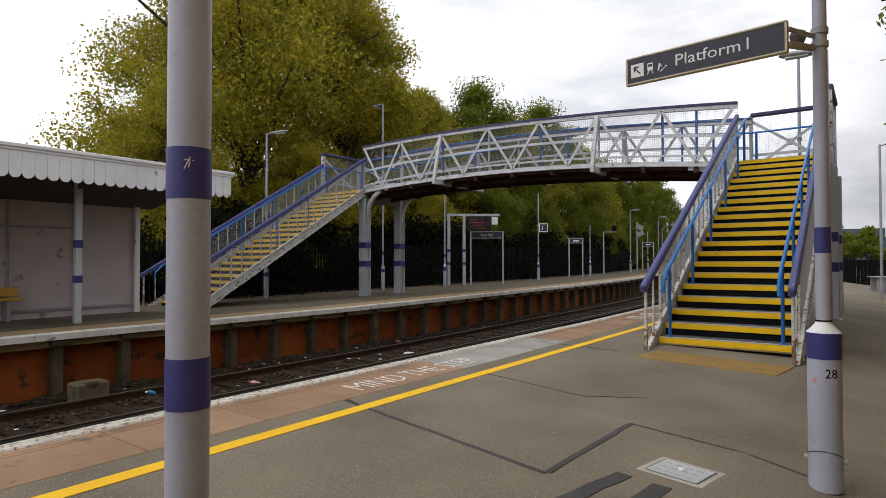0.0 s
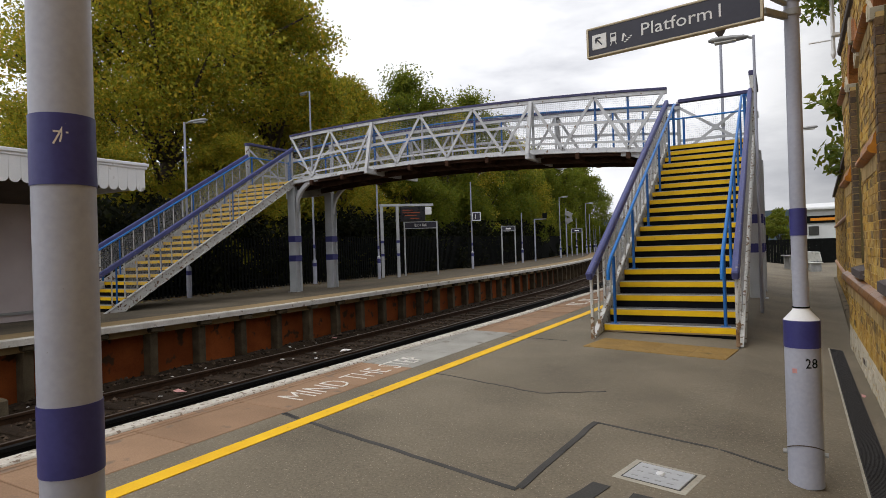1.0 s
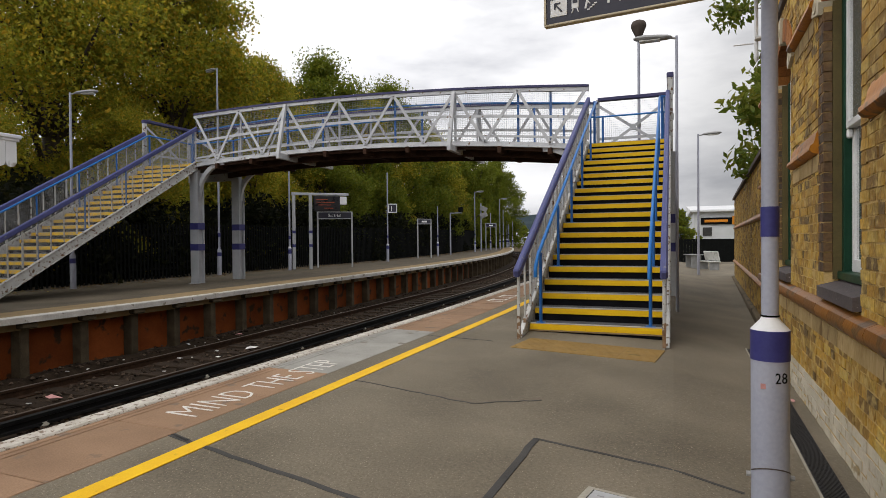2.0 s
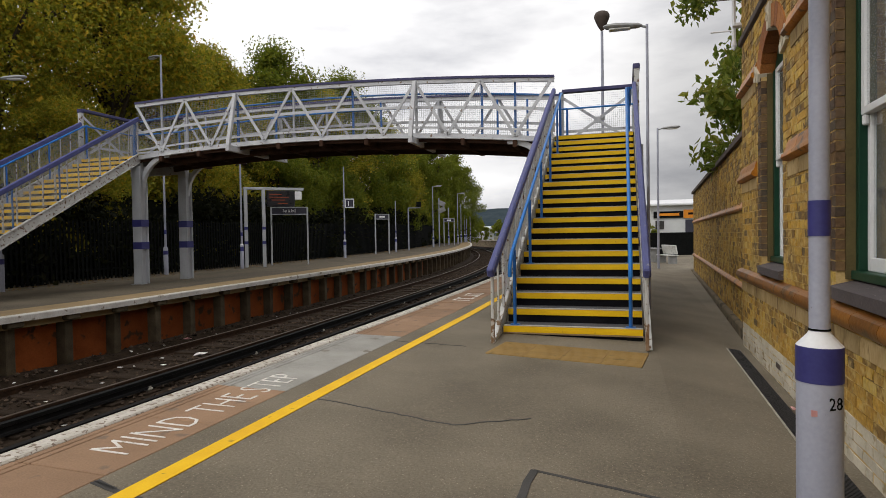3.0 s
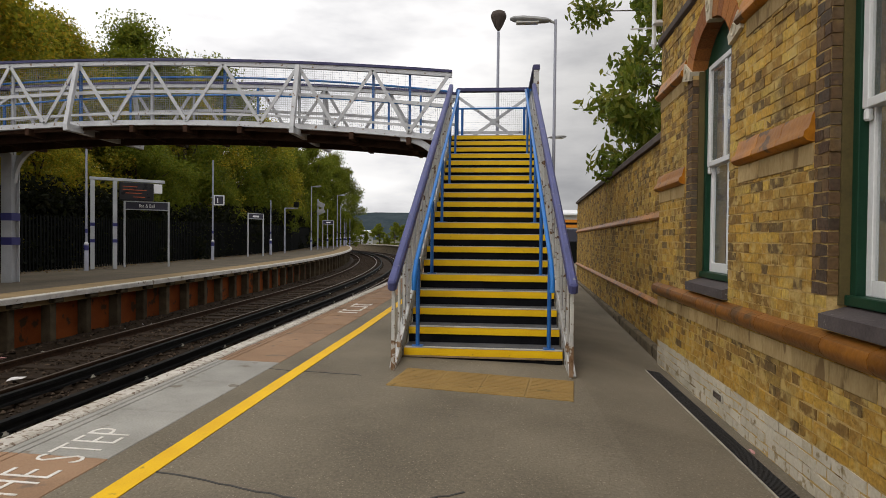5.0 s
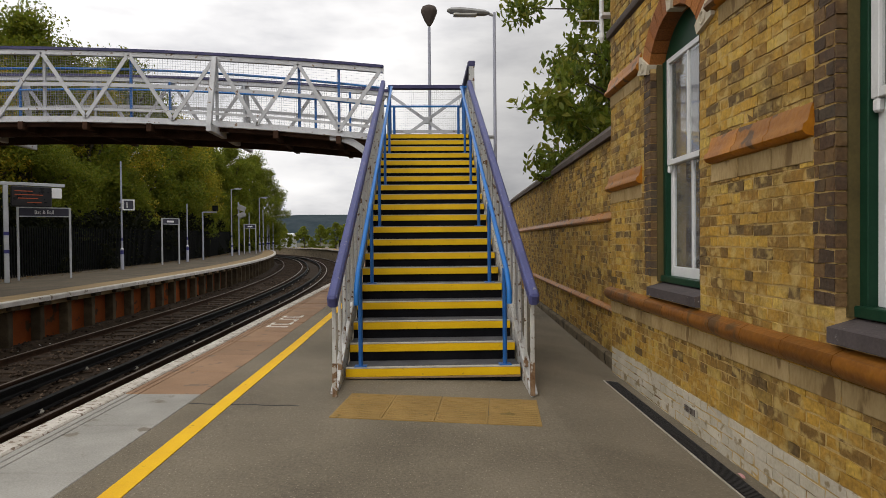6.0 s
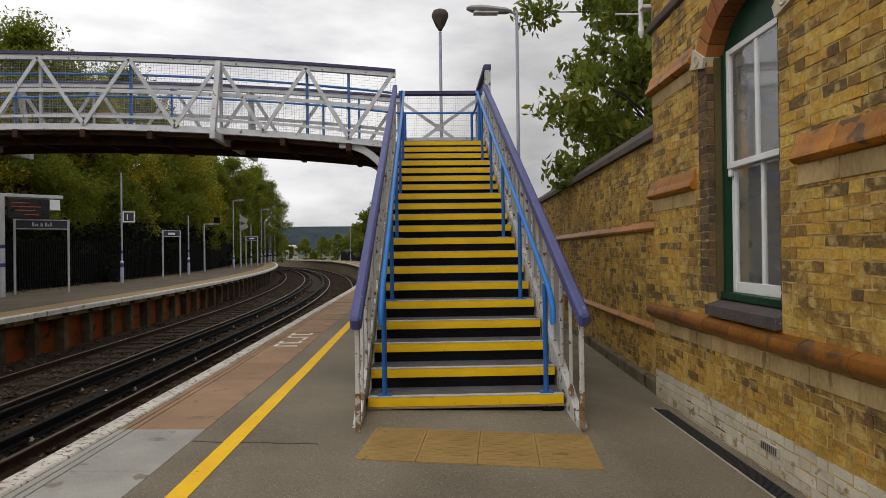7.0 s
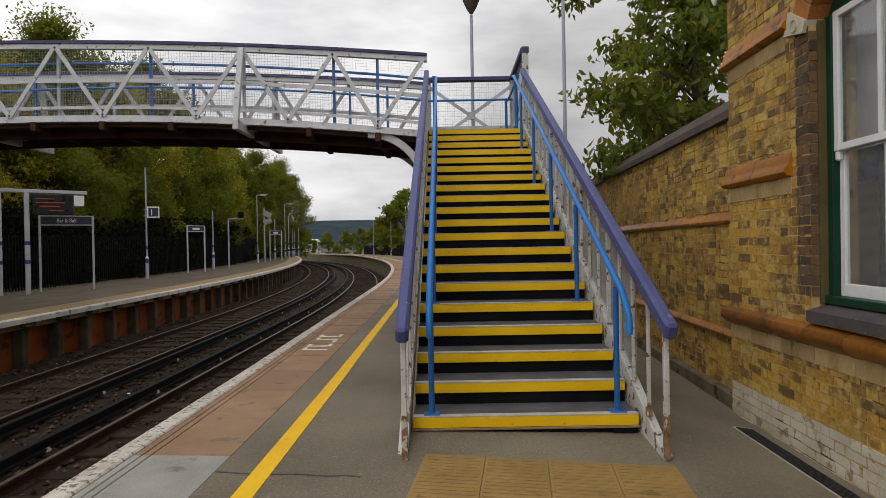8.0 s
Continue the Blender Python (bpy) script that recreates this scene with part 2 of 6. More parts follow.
POST_BLUE = mat("blue_post", (0.012, 0.09, 0.30), (0.02, 0.125, 0.38), 5, 0.4, bump=0.03)
NOSE = mat("yellow_nosing", (0.72, 0.42, 0.002), (0.85, 0.53, 0.006), 3, 0.6, bump=0.1, fine=90, speck=((0.46, 0.28, 0.02), 15), speck_at=0.68)
NOSE_TOP = mat("nosing_strip", (0.36, 0.33, 0.27), (0.52, 0.48, 0.40), 9, 0.6, bump=0.1)
TREAD = mat("grit_tread", (0.055, 0.056, 0.06), (0.11, 0.11, 0.115), 4, 0.9, bump=0.4, fine=160)
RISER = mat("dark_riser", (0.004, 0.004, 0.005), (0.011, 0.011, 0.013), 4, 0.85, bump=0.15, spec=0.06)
WIRE = mat("mesh_wire", (0.27, 0.27, 0.275), (0.36, 0.36, 0.36), 6, 0.6, metal=0.2, bump=0)
DECK_WOOD = mat("deck_underside", (0.026, 0.013, 0.008), (0.065, 0.034, 0.022), 4, 0.9, bump=0.3, stretch=(1, 5, 1), spec=0.1)
SIGN_DARK = mat("sign_face", (0.030, 0.030, 0.045), (0.040, 0.040, 0.058), 3, 0.4, bump=0)
SIGN_WHITE = mat("sign_white", (0.66, 0.66, 0.66), (0.76, 0.76, 0.76), 4, 0.5, bump=0.02)
LAMP_GREY = mat("lamp_housing", (0.22, 0.22, 0.215), (0.32, 0.32, 0.31), 6, 0.5, bump=0.05)
LAMP_GLASS = mat("lamp_diffuser", (0.50, 0.50, 0.47), (0.62, 0.62, 0.58), 6, 0.3, bump=0.02)
WHITE_BOARD = mat("white_boarding", (0.70, 0.70, 0.71), (0.82, 0.82, 0.82), 1.5, 0.6, bump=0.06, speck=((0.36, 0.34, 0.31), 3), speck_at=0.68)
SHELTER_WALL = mat("shelter_wall", (0.42, 0.36, 0.36), (0.55, 0.48, 0.48), 1.5, 0.7, bump=0.08, speck=((0.28, 0.22, 0.20), 3), speck_at=0.66)
BLACK = mat("black_steel", (0.004, 0.0045, 0.0045), (0.009, 0.010, 0.009), 6, 0.9, bump=0.05, spec=0.08)
MORTAR = mat("mortar", (0.40, 0.265, 0.10), (0.58, 0.41, 0.175), 6, 0.95, bump=0.6, fine=70, spec=0.1, speck=((0.17, 0.105, 0.045), 3), speck_at=0.58)
BRICK = pick_mat("stock_brick", [(0.48, 0.286, 0.048), (0.39, 0.219, 0.037), (0.52, 0.326, 0.063), (0.299, 0.163, 0.034), (0.455, 0.266, 0.047), (0.208, 0.117, 0.031), (0.52, 0.347, 0.076), (0.364, 0.202, 0.037), (0.143, 0.09, 0.034), (0.467, 0.266, 0.043), (0.415, 0.237, 0.045)], bump=1.0, fine=36, dirt=(0.125, 0.078, 0.030), dirt_at=0.57, smear=(0.53, 0.375, 0.13), smear_at=0.52)
BRICK_DARK = pick_mat("quoin_brick", [(0.085, 0.050, 0.030), (0.12, 0.068, 0.032), (0.16, 0.092, 0.038), (0.065, 0.042, 0.026), (0.13, 0.075, 0.034)], bump=0.8, fine=42, smear=(0.24, 0.15, 0.06), smear_at=0.62)
BRICK_WHITE = mat("painted_brick", (0.44, 0.385, 0.28), (0.60, 0.54, 0.43), 4, 0.75, bump=0.5, fine=50, vary=0.08, speck=((0.30, 0.23, 0.13), 9), speck_at=0.61)
BRICK_RED = pick_mat("red_arch_brick", [(0.30, 0.105, 0.025), (0.36, 0.135, 0.032), (0.24, 0.085, 0.025)])
TERRACOTTA = mat("terracotta_course", (0.245, 0.084, 0.007), (0.41, 0.160, 0.014), 3.5, 0.42, bump=0.3, fine=30, vary=0.22, speck=((0.12, 0.06, 0.02), 6), speck_at=0.58, spec=0.18)
STONE_PALE = mat("pale_stone", (0.44, 0.38, 0.27), (0.56, 0.50, 0.38), 6, 0.85, bump=0.25)
SILL_BRICK = mat("blue_grey_sill", (0.055, 0.045, 0.046), (0.10, 0.082, 0.080), 6, 0.7, bump=0.25, speck=((0.3, 0.28, 0.26), 40), speck_at=0.68)
PALE_BLOCK = mat("pale_block_course", (0.27, 0.18, 0.075), (0.44, 0.32, 0.16), 4, 0.9, bump=0.4, fine=50, vary=0.2, speck=((0.20, 0.13, 0.06), 7), speck_at=0.6, stretch=(1, 1, 0.35), spec=0.1)
GREEN_PAINT = mat("dark_green_paint", (0.007, 0.034, 0.018), (0.012, 0.050, 0.026), 5, 0.4, bump=0.06, spec=0.15)
SASH_WHITE = mat("white_gloss", (0.68, 0.68, 0.67), (0.78, 0.78, 0.77), 5, 0.35, bump=0.03)
COPE_DARK = mat("dark_coping", (0.055, 0.042, 0.036), (0.11, 0.085, 0.07), 3, 0.85, bump=0.35)
GRATE = mat("drain_grating", (0.025, 0.025, 0.028), (0.05, 0.05, 0.052), 8, 0.6, metal=0.5, bump=0.1)
PALE_CONCRETE = mat("pale_concrete", (0.32, 0.29, 0.23), (0.45, 0.42, 0.35), 6, 0.9, bump=0.3)
FOOT_TIMBER = mat("foot_timber", (0.20, 0.13, 0.065), (0.33, 0.23, 0.13), 9, 0.85, bump=0.3, stretch=(1, 6, 6))
FALLEN = pick_mat("fallen_leaves_drift", [(0.26, 0.15, 0.03), (0.20, 0.10, 0.025), (0.33, 0.22, 0.05), (0.13, 0.075, 0.025)], rough=0.8, bump=0)
BARK = mat("bark", (0.045, 0.035, 0.025), (0.09, 0.072, 0.055), 5, 0.95, bump=0.5, stretch=(4, 4, 1))
LEAVES = leaf_mat("autumn_leaves", [(0.296, 0.301, 0.026), (0.366, 0.357, 0.032), (0.451, 0.401, 0.041), (0.226, 0.249, 0.026), (0.545, 0.431, 0.038), (0.327, 0.322, 0.029), (0.576, 0.378, 0.032)], rough=0.6, bump=0, dirt=(0.164, 0.168, 0.017))
LEAVES_GREEN = leaf_mat("green_leaves", [(0.138, 0.177, 0.015), (0.18, 0.218, 0.019), (0.218, 0.243, 0.022), (0.111, 0.147, 0.015), (0.218, 0.218, 0.019)], rough=0.6, bump=0, dirt=(0.146, 0.159, 0.016))
LEAVES_BIG = leaf_mat("broad_leaves", [(0.126, 0.171, 0.022), (0.171, 0.212, 0.029), (0.091, 0.13, 0.019), (0.222, 0.225, 0.03), (0.146, 0.18, 0.022)], rough=0.45, bump=0, dirt=(0.22, 0.19, 0.026), dirt_at=0.68)
# Near-black leaf colours: the shade under the tree canopy is put into them.
LEAVES_SHADED = leaf_mat("ivy_leaves", [(0.0072, 0.0097, 0.0026), (0.0117, 0.0143, 0.0026), (0.0175, 0.0169, 0.0033), (0.0052, 0.0072, 0.0026)], rough=0.8, bump=0, dirt=(0.010, 0.012, 0.004))
EARTH = mat("ground_earth", (0.045, 0.045, 0.022), (0.085, 0.080, 0.040), 0.3, 0.95, bump=0.3, fine=20)
HILL = mat("hill_woods", (0.032, 0.046, 0.054), (0.055, 0.070, 0.078), 0.02, 0.95, bump=0, fine=0.15, spec=0)
SHED_WHITE = mat("shed_cladding", (0.50, 0.51, 0.50), (0.62, 0.63, 0.62), 0.5, 0.6, bump=0.03)
ORANGE = mat("orange_sign", (0.62, 0.20, 0.01), (0.72, 0.27, 0.015), 3, 0.5, bump=0)
LITTER = mat("litter", (0.45, 0.42, 0.40), (0.66, 0.64, 0.62), 20, 0.6, bump=0.1, vary=0.3)
LITTER_PINK = mat("litter_pink", (0.45, 0.20, 0.19), (0.60, 0.32, 0.30), 20, 0.6, bump=0.1)
LITTER_BLUE = mat("litter_blue", (0.03, 0.20, 0.32), (0.06, 0.30, 0.42), 20, 0.4, bump=0.1)
ROOM_DARK = mat("room_gloom", (0.035, 0.035, 0.032), (0.06, 0.058, 0.052), 2, 0.9, bump=0)
SHEEN_SHEET = mat("sheen_sheet", (0.36, 0.34, 0.33), (0.46, 0.44, 0.43), 4, 0.8, bump=0.1, stretch=(1, 12, 1))
SHELTER_YELLOW = mat("yellow_bench_board", (0.44, 0.25, 0.04), (0.55, 0.33, 0.06), 5, 0.6, bump=0.05)
LED_BLACK = mat("led_screen", (0.012, 0.012, 0.014), (0.02, 0.02, 0.022), 5, 0.3, bump=0)
LED = bpy.data.materials.new("led_text")
LED.use_nodes = True
LED.node_tree.nodes["Principled BSDF"].inputs["Emission Color"].default_value = (0.9, 0.16, 0.03, 1)
LED.node_tree.nodes["Principled BSDF"].inputs["Emission Strength"].default_value = 0.16
LED.node_tree.nodes["Principled BSDF"].inputs["Base Color"].default_value = (0.1, 0.02, 0.01, 1)
GLASS = bpy.data.materials.new("window_glass")
GLASS.use_nodes = True
_g = GLASS.node_tree.nodes["Principled BSDF"]
_g.inputs["Base Color"].default_value, _g.inputs["Roughness"].default_value = (0.9, 0.92, 0.92, 1), 0.03
_g.inputs["Transmission Weight"].default_value, _g.inputs["IOR"].default_value = 0.95, 1.45


# ---- mesh building ----
class Geo:
    """Collects vertices and faces of one part."""

    def __init__(self):
        self.v, self.f = [], []

    def poly(self, pts, faces):
        k = len(self.v)
        self.v += [tuple(p) for p in pts]
        self.f += [tuple(k + i for i in f) for f in faces]
        return self

    def box(self, x0, x1, y0, y1, z0, z1, b=0.0, m=None):
        if b <= 0:
            pts = [(x, y, z) for x in (x0, x1) for y in (y0, y1) for z in (z0, z1)]
            faces = [(0, 1, 3, 2), (4, 6, 7, 5), (0, 4, 5, 1), (2, 3, 7, 6), (0, 2, 6, 4), (1, 5, 7, 3)]
        else:
            bm = bmesh.new()
            bmesh.ops.create_cube(bm, size=1)
            for q in bm.verts:
                q.co = ((x0 + x1) / 2 + q.co.x * (x1 - x0), (y0 + y1) / 2 + q.co.y * (y1 - y0), (z0 + z1) / 2 + q.co.z * (z1 - z0))
            bmesh.ops.bevel(bm, geom=bm.edges[:], offset=b, segments=1, affect="EDGES")
            bm.verts.index_update()
            pts = [q.co.copy() for q in bm.verts]
            faces = [[q.index for q in f.verts] for f in bm.faces]
            bm.free()
        if m is not None:
            pts = [m @ Vector(p) for p in pts]
        return self.poly(pts, faces)

    def beam(self, p, q, w, h, b=0.0, up=(0, 0, 1)):
        """A bar from p to q, w wide and h high."""
        p, q = Vector(p), Vector(q)
        d = (q - p)
        y = d.normalized()
        x = y.cross(Vector(up))
        x = x.normalized() if x.length > 1e-4 else Vector((1, 0, 0))
        z = x.cross(y)
        m = Matrix(((x.x, y.x, z.x, p.x), (x.y, y.y, z.y, p.y), (x.z, y.z, z.z, p.z), (0, 0, 0, 1)))
        return self.box(-w / 2, w / 2, 0, d.length, -h / 2, h / 2, b, m)

    def tube(self, pts, r, seg=8, cap=True):
        """A round pipe along points; r is one radius or one for each point."""
        pts = [Vector(p) for p in pts]
        rs = r if isinstance(r, (list, tuple)) else [r] * len(pts)
        k, n = len(self.v), len(pts)
        side = None
        for i, p in enumerate(pts):
            d = (pts[min(i + 1, n - 1)] - pts[max(i - 1, 0)]).normalized()
            if side is None:
                side = d.cross(Vector((0, 0, 1)))
                side = side.normalized() if side.length > 1e-3 else Vector((1, 0, 0))
            side = (side - d * side.dot(d)).normalized()
            up = d.cross(side)
            for j in range(seg):
                a = 2 * math.pi * j / seg
                self.v.append(tuple(p + (side * math.cos(a) + up * math.sin(a)) * rs[i]))
        for i in range(n - 1):
            for j in range(seg):
                a, b2 = k + i * seg + j, k + i * seg + (j + 1) % seg
                self.f.append((a, b2, b2 + seg, a + seg))
        if cap:
            self.f.append(tuple(k + j for j in reversed(range(seg))))
            self.f.append(tuple(k + (n - 1) * seg + j for j in range(seg)))
        return self

    def lathe(self, cx, cy, prof, seg=20):
        """A turned form: prof is a row of (radius, z)."""
        return self.tube([(cx, cy, z) for _, z in prof], [r for r, _ in prof], seg)

    def sweep(self, prof, stations, where, closed=True):
        """A profile of (d, z) carried along the line's stations."""
        k, n = len(self.v), len(prof)
        for s in stations:
            for d, z in prof:
                x, y = where(s, d)
                self.v.append((x, y, z + (grade(s) if where is line else 0.0)))
        m = n if closed else n - 1
        for i in range(len(stations) - 1):
            for j in range(m):
                a, b2 = k + i * n + j, k + i * n + (j + 1) % n
                self.f.append((a, b2, b2 + n, a + n))
        if closed:
            self.f.append(tuple(k + j for j in reversed(range(n))))
            self.f.append(tuple(k + (len(stations) - 1) * n + j for j in range(n)))
        return self

    def mesh(self, name, material, smooth=False):
        me = bpy.data.meshes.new(name)
        me.from_pydata(self.v, [], self.f)
        bm = bmesh.new()
        bm.from_mesh(me)
        if len(bm.faces) < 60000:
            bmesh.ops.recalc_face_normals(bm, faces=bm.faces[:])
        bm.to_mesh(me)
        bm.free()
        if material:
            me.materials.append(material)
        if smooth:
            me.shade_smooth()
            me.set_sharp_from_angle(angle=radians(40))
        return me


def part(name, g, material, parent=None, label="", smooth=False):
    ob = new(name, g.mesh(name, material, smooth))
    if parent is not None:
        ob.parent = parent
    if label:
        tagged(ob, label)
    return ob


def thing(name, label, category, group="", kind="", at=(0, 0, 0)):
    ob = new(name)
    ob.location = at
    return tagged(ob, label, category, group, kind)


def piece(name, me, parent, m):
    ob = new(name, me)
    ob.parent = parent
    ob.matrix_basis = m
    return ob


def line(s, d):
    """Place of station s along the railway and offset d; straight at first, then bending away to the left."""
    R0, s0, xc = 140.0, 14.0, -6.0
    if s <= s0:
        return d, s
    a = (s - s0) / R0
    r = R0 + d - xc
    return xc - R0 + r * math.cos(a), s0 + r * math.sin(a)


def heading(s):
    return max(0.0, (s - 14.0) / 140.0)


def grade(s):
    """The railway climbs gently away from the stairs."""
    return 0.008 * max(0.0, min(s, 60.0) - 2.0)


def gz(x):
    return -0.022 * (min(x, 2.1) + 2.95) - 0.125 * max(0.0, min(x, 2.1) - 0.9)


def fz(x):
    return 0.04 + 0.022 * (max(x, -13.5) + 9.05)


def far_z(y):
    """Level of the far platform at its back."""
    return fz(-13.5) + grade(y)


def span(a, b, step):
    n = max(1, round((b - a) / step))
    return [a + (b - a) * i / n for i in range(n + 1)]


STATIONS = span(-16, 15, 1.0) + span(15, 110, 2.5)[1:]

# ---- ground, platforms and track ----
g = Geo()
rings = [0, 30, 80, 200, 600, 1500, 4000]
for i, r in enumerate(rings):
    for j in range(48):
        a = 2 * math.pi * j / 48
        g.v.append((r * math.cos(a) if r else 0.0, 30 + (r * math.sin(a) if r else 0.0), -1.32))
for i in range(len(rings) - 1):
    for j in range(48):
        g.f.append((i * 48 + j, i * 48 + (j + 1) % 48, (i + 1) * 48 + (j + 1) % 48, (i + 1) * 48 + j))
tagged(part("ground", g, EARTH), "dark earth and rough grass round the railway", "ground", kind="structure")

near_platform = thing("platform_near", "grey asphalt station platform with brown edge slabs", "platform", kind="structure")
part("asphalt", Geo().sweep([(-2.13, -1.3), (-2.13, -0.018), (0.9, gz(0.9)), (2.1, gz(2.1)), (14, gz(2.1) + 0.02), (14, -1.3)], STATIONS, line), ASPHALT, near_platform)
part("edge_wall", Geo().sweep([(-2.80, -1.3), (-2.80, -0.09), (-2.13, -0.09), (-2.13, -1.3)], STATIONS, line), CONCRETE, near_platform)
part("yellow_line", Geo().sweep([(-1.895, gz(-1.895)), (-1.895, gz(-1.895) + 0.005), (-1.77, gz(-1.77) + 0.005), (-1.77, gz(-1.77))], STATIONS, line), YELLOW_LINE, near_platform, "worn yellow safety line")
part("edge_stripe", Geo().sweep([(-2.96, -0.085), (-2.96, 0.0), (-2.945, 0.012), (-2.815, 0.012), (-2.80, -0.0), (-2.80, -0.085)], STATIONS, line), EDGE_WHITE, near_platform, "scuffed white painted edge")

far_platform = thing("platform_far", "asphalt platform with white edge over red-brown wall panels", "platform", kind="structure")
part("asphalt", Geo().sweep([(-9.75, -1.3), (-9.75, fz(-9.75)), (-13.5, fz(-13.5)), (-19, fz(-13.5)), (-19, -1.3)], STATIONS, line), FAR_ASPHALT, far_platform)
part("paving_strip", Geo().sweep([(-9.20, -0.2), (-9.20, fz(-9.2) + 0.004), (-10.15, fz(-10.15) + 0.004), (-10.15, -0.2)], STATIONS, line), TAN, far_platform, "tan paving strip")
part("edge_stripe", Geo().sweep([(-9.03, -0.07), (-9.03, 0.03), (-9.045, 0.045), (-9.20, 0.042), (-9.20, -0.07)], STATIONS, line), FAR_EDGE, far_platform, "chipped white painted edge")
part("wall_backing", Geo().sweep([(-9.51, -1.3), (-9.51, -0.07), (-9.75, -0.07), (-9.75, -1.3)], STATIONS, line), CONCRETE, far_platform)

ballast = Geo()
cols = [-9.3 + 0.22 * i for i in range(30)]
sts = span(-16, 15, 0.25) + span(15, 110, 1.5)[1:]
for s in sts:
    for d in cols:
        x, y = line(s, d)
        h = 0.05 * noise.noise(Vector((x * 1.7, y * 1.7, 0))) + 0.02 * noise.noise(Vector((x * 8, y * 8, 3)))
        near_rail = min(abs(d + 4.47), abs(d + 7.67)) < 0.62
        edge = 0.12 if d < -8.9 else 0.0
        ballast.v.append((x, y, -1.10 + h * (0.4 if near_rail else 1.0) + edge + grade(s)))
nc = len(cols)
for i in range(len(sts) - 1):
    for j in range(nc - 1):
        ballast.f.append((i * nc + j, i * nc + j + 1, (i + 1) * nc + j + 1, (i + 1) * nc + j))
tagged(part("track_bed", ballast, BALLAST), "dark brown stone ballast between the platforms", "ballast", kind="structure")

rng = random.Random(4)
ST = Geo()
for i in range(14000):
    s = rng.uniform(-9, 30) if i % 4 else rng.uniform(-9, 10)
    d = rng.uniform(-9.3, -3.0)
    x, y = line(s, d)
    r = rng.uniform(0.022, 0.052)
    z = -1.085 + grade(s) + rng.uniform(-0.02, 0.02) + 0.05 * noise.noise(Vector((x * 1.7, y * 1.7, 0)))
    if d < -8.9:
        z += 0.1
    pts = [(x + r * rng.uniform(0.6, 1.3) * c[0], y + r * rng.uniform(0.6, 1.3) * c[1], z + r * rng.uniform(0.5, 0.9) * c[2]) for c in ((1, 0, 0), (0, 1, 0), (-1, 0, 0), (0, -1, 0), (0, 0, 1), (0, 0, -1))]
    ST.poly(pts, [(0, 1, 4), (1, 2, 4), (2, 3, 4), (3, 0, 4), (1, 0, 5), (2, 1, 5), (3, 2, 5), (0, 3, 5)])
tagged(part("ballast_stones", ST, STONE), "loose dark ballast stones between the rails", "stones", kind="stuff")

RAIL_PROF = [(-0.07, 0), (0.07, 0), (0.07, 0.012), (0.012, 0.03), (0.012, 0.11), (0.035, 0.122), (0.035, 0.155), (-0.035, 0.155), (-0.035, 0.122), (-0.012, 0.11), (-0.012, 0.03), (-0.07, 0.012)]


def railway_track(rails, conductor, label):
    t = thing("railway_track", label, "track", "running lines", "structure")
    for d0 in rails:
        r = part("rail", Geo().sweep([(d0 + d, -1.105 + z) for d, z in RAIL_PROF], STATIONS, line), RAIL, t)
        part("rail_head", Geo().sweep([(d0 - 0.028, -0.951), (d0 + 0.028, -0.951), (d0 + 0.026, -0.946), (d0 - 0.026, -0.946)], STATIONS, line), RAIL_TOP, r, "polished running surface")
    c = [(-0.05, 0.06), (0.05, 0.06), (0.045, 0.09), (0.02, 0.10), (0.02, 0.16), (0.045, 0.17), (0.045, 0.215), (-0.045, 0.215), (-0.045, 0.17), (-0.02, 0.16), (-0.02, 0.10), (-0.045, 0.09)]
    part("conductor_rail", Geo().sweep([(conductor + d, -1.105 + z) for d, z in c], STATIONS, line), CONDUCTOR, t, "black conductor rail")
    mid = sum(rails) / 2
    sl = Geo().box(-1.28, 1.28, -0.125, 0.125, -0.1, 0.0, 0.012).mesh("sleeper", SLEEPER)
    pot = Geo().lathe(0, 0, [(0.07, 0), (0.06, 0.03), (0.075, 0.05), (0.05, 0.09)], 8).mesh("insulator", PALE_CONCRETE)
    for i in range(140):
        s = -14 + 0.7 * i
        x, y = line(s, mid)
        piece("sleeper", sl, t, pose(x, y, -1.068 + grade(s), 0, 0, math.degrees(heading(s))))
        if i % 4 == 0 and i < 80:
            x, y = line(s, conductor)
            piece("insulator", pot, t, pose(x, y, -1.10 + grade(s)))
    return t


railway_track((-3.75, -5.185), -5.60, "rusty running rails on dark sleepers beside the asphalt platform")
railway_track((-6.94, -8.375), -6.52, "rusty running rails on dark sleepers beside the panelled wall")

# edge wall of the far platform: panels, posts and coping brackets
for i in range(100):
    s = -15.5 + 1.1 * i
    a = math.degrees(heading(s))
    if i == 0:
        me_panel = Geo().box(-0.20, -0.13, -0.55, 0.55, -1.25, -0.08, 0.008).mesh("wall_panel", WALL_RED)
        me_post = Geo().box(-0.14, 0.10, -0.08, 0.08, -1.25, -0.18, 0.015).mesh("wall_post", POST_DARK)
        me_bracket = Geo().box(-0.05, 0.24, -0.14, 0.14, -0.175, -0.075, 0.02).mesh("coping_bracket", POST_DARK)
    x, y = line(s, -9.30)
    xm, ym = line(s + 0.55, -9.30)
    piece("wall_panel", me_panel, far_platform, pose(xm, ym, grade(s), 0, 0, a))
    piece("wall_post", me_post, far_platform, pose(x, y, grade(s), 0, 0, a))
    piece("coping_bracket", me_bracket, far_platform, pose(x, y, grade(s), 0, 0, a))

# ---- footbridge ----
GOING, RISE = 0.3374, 0.178


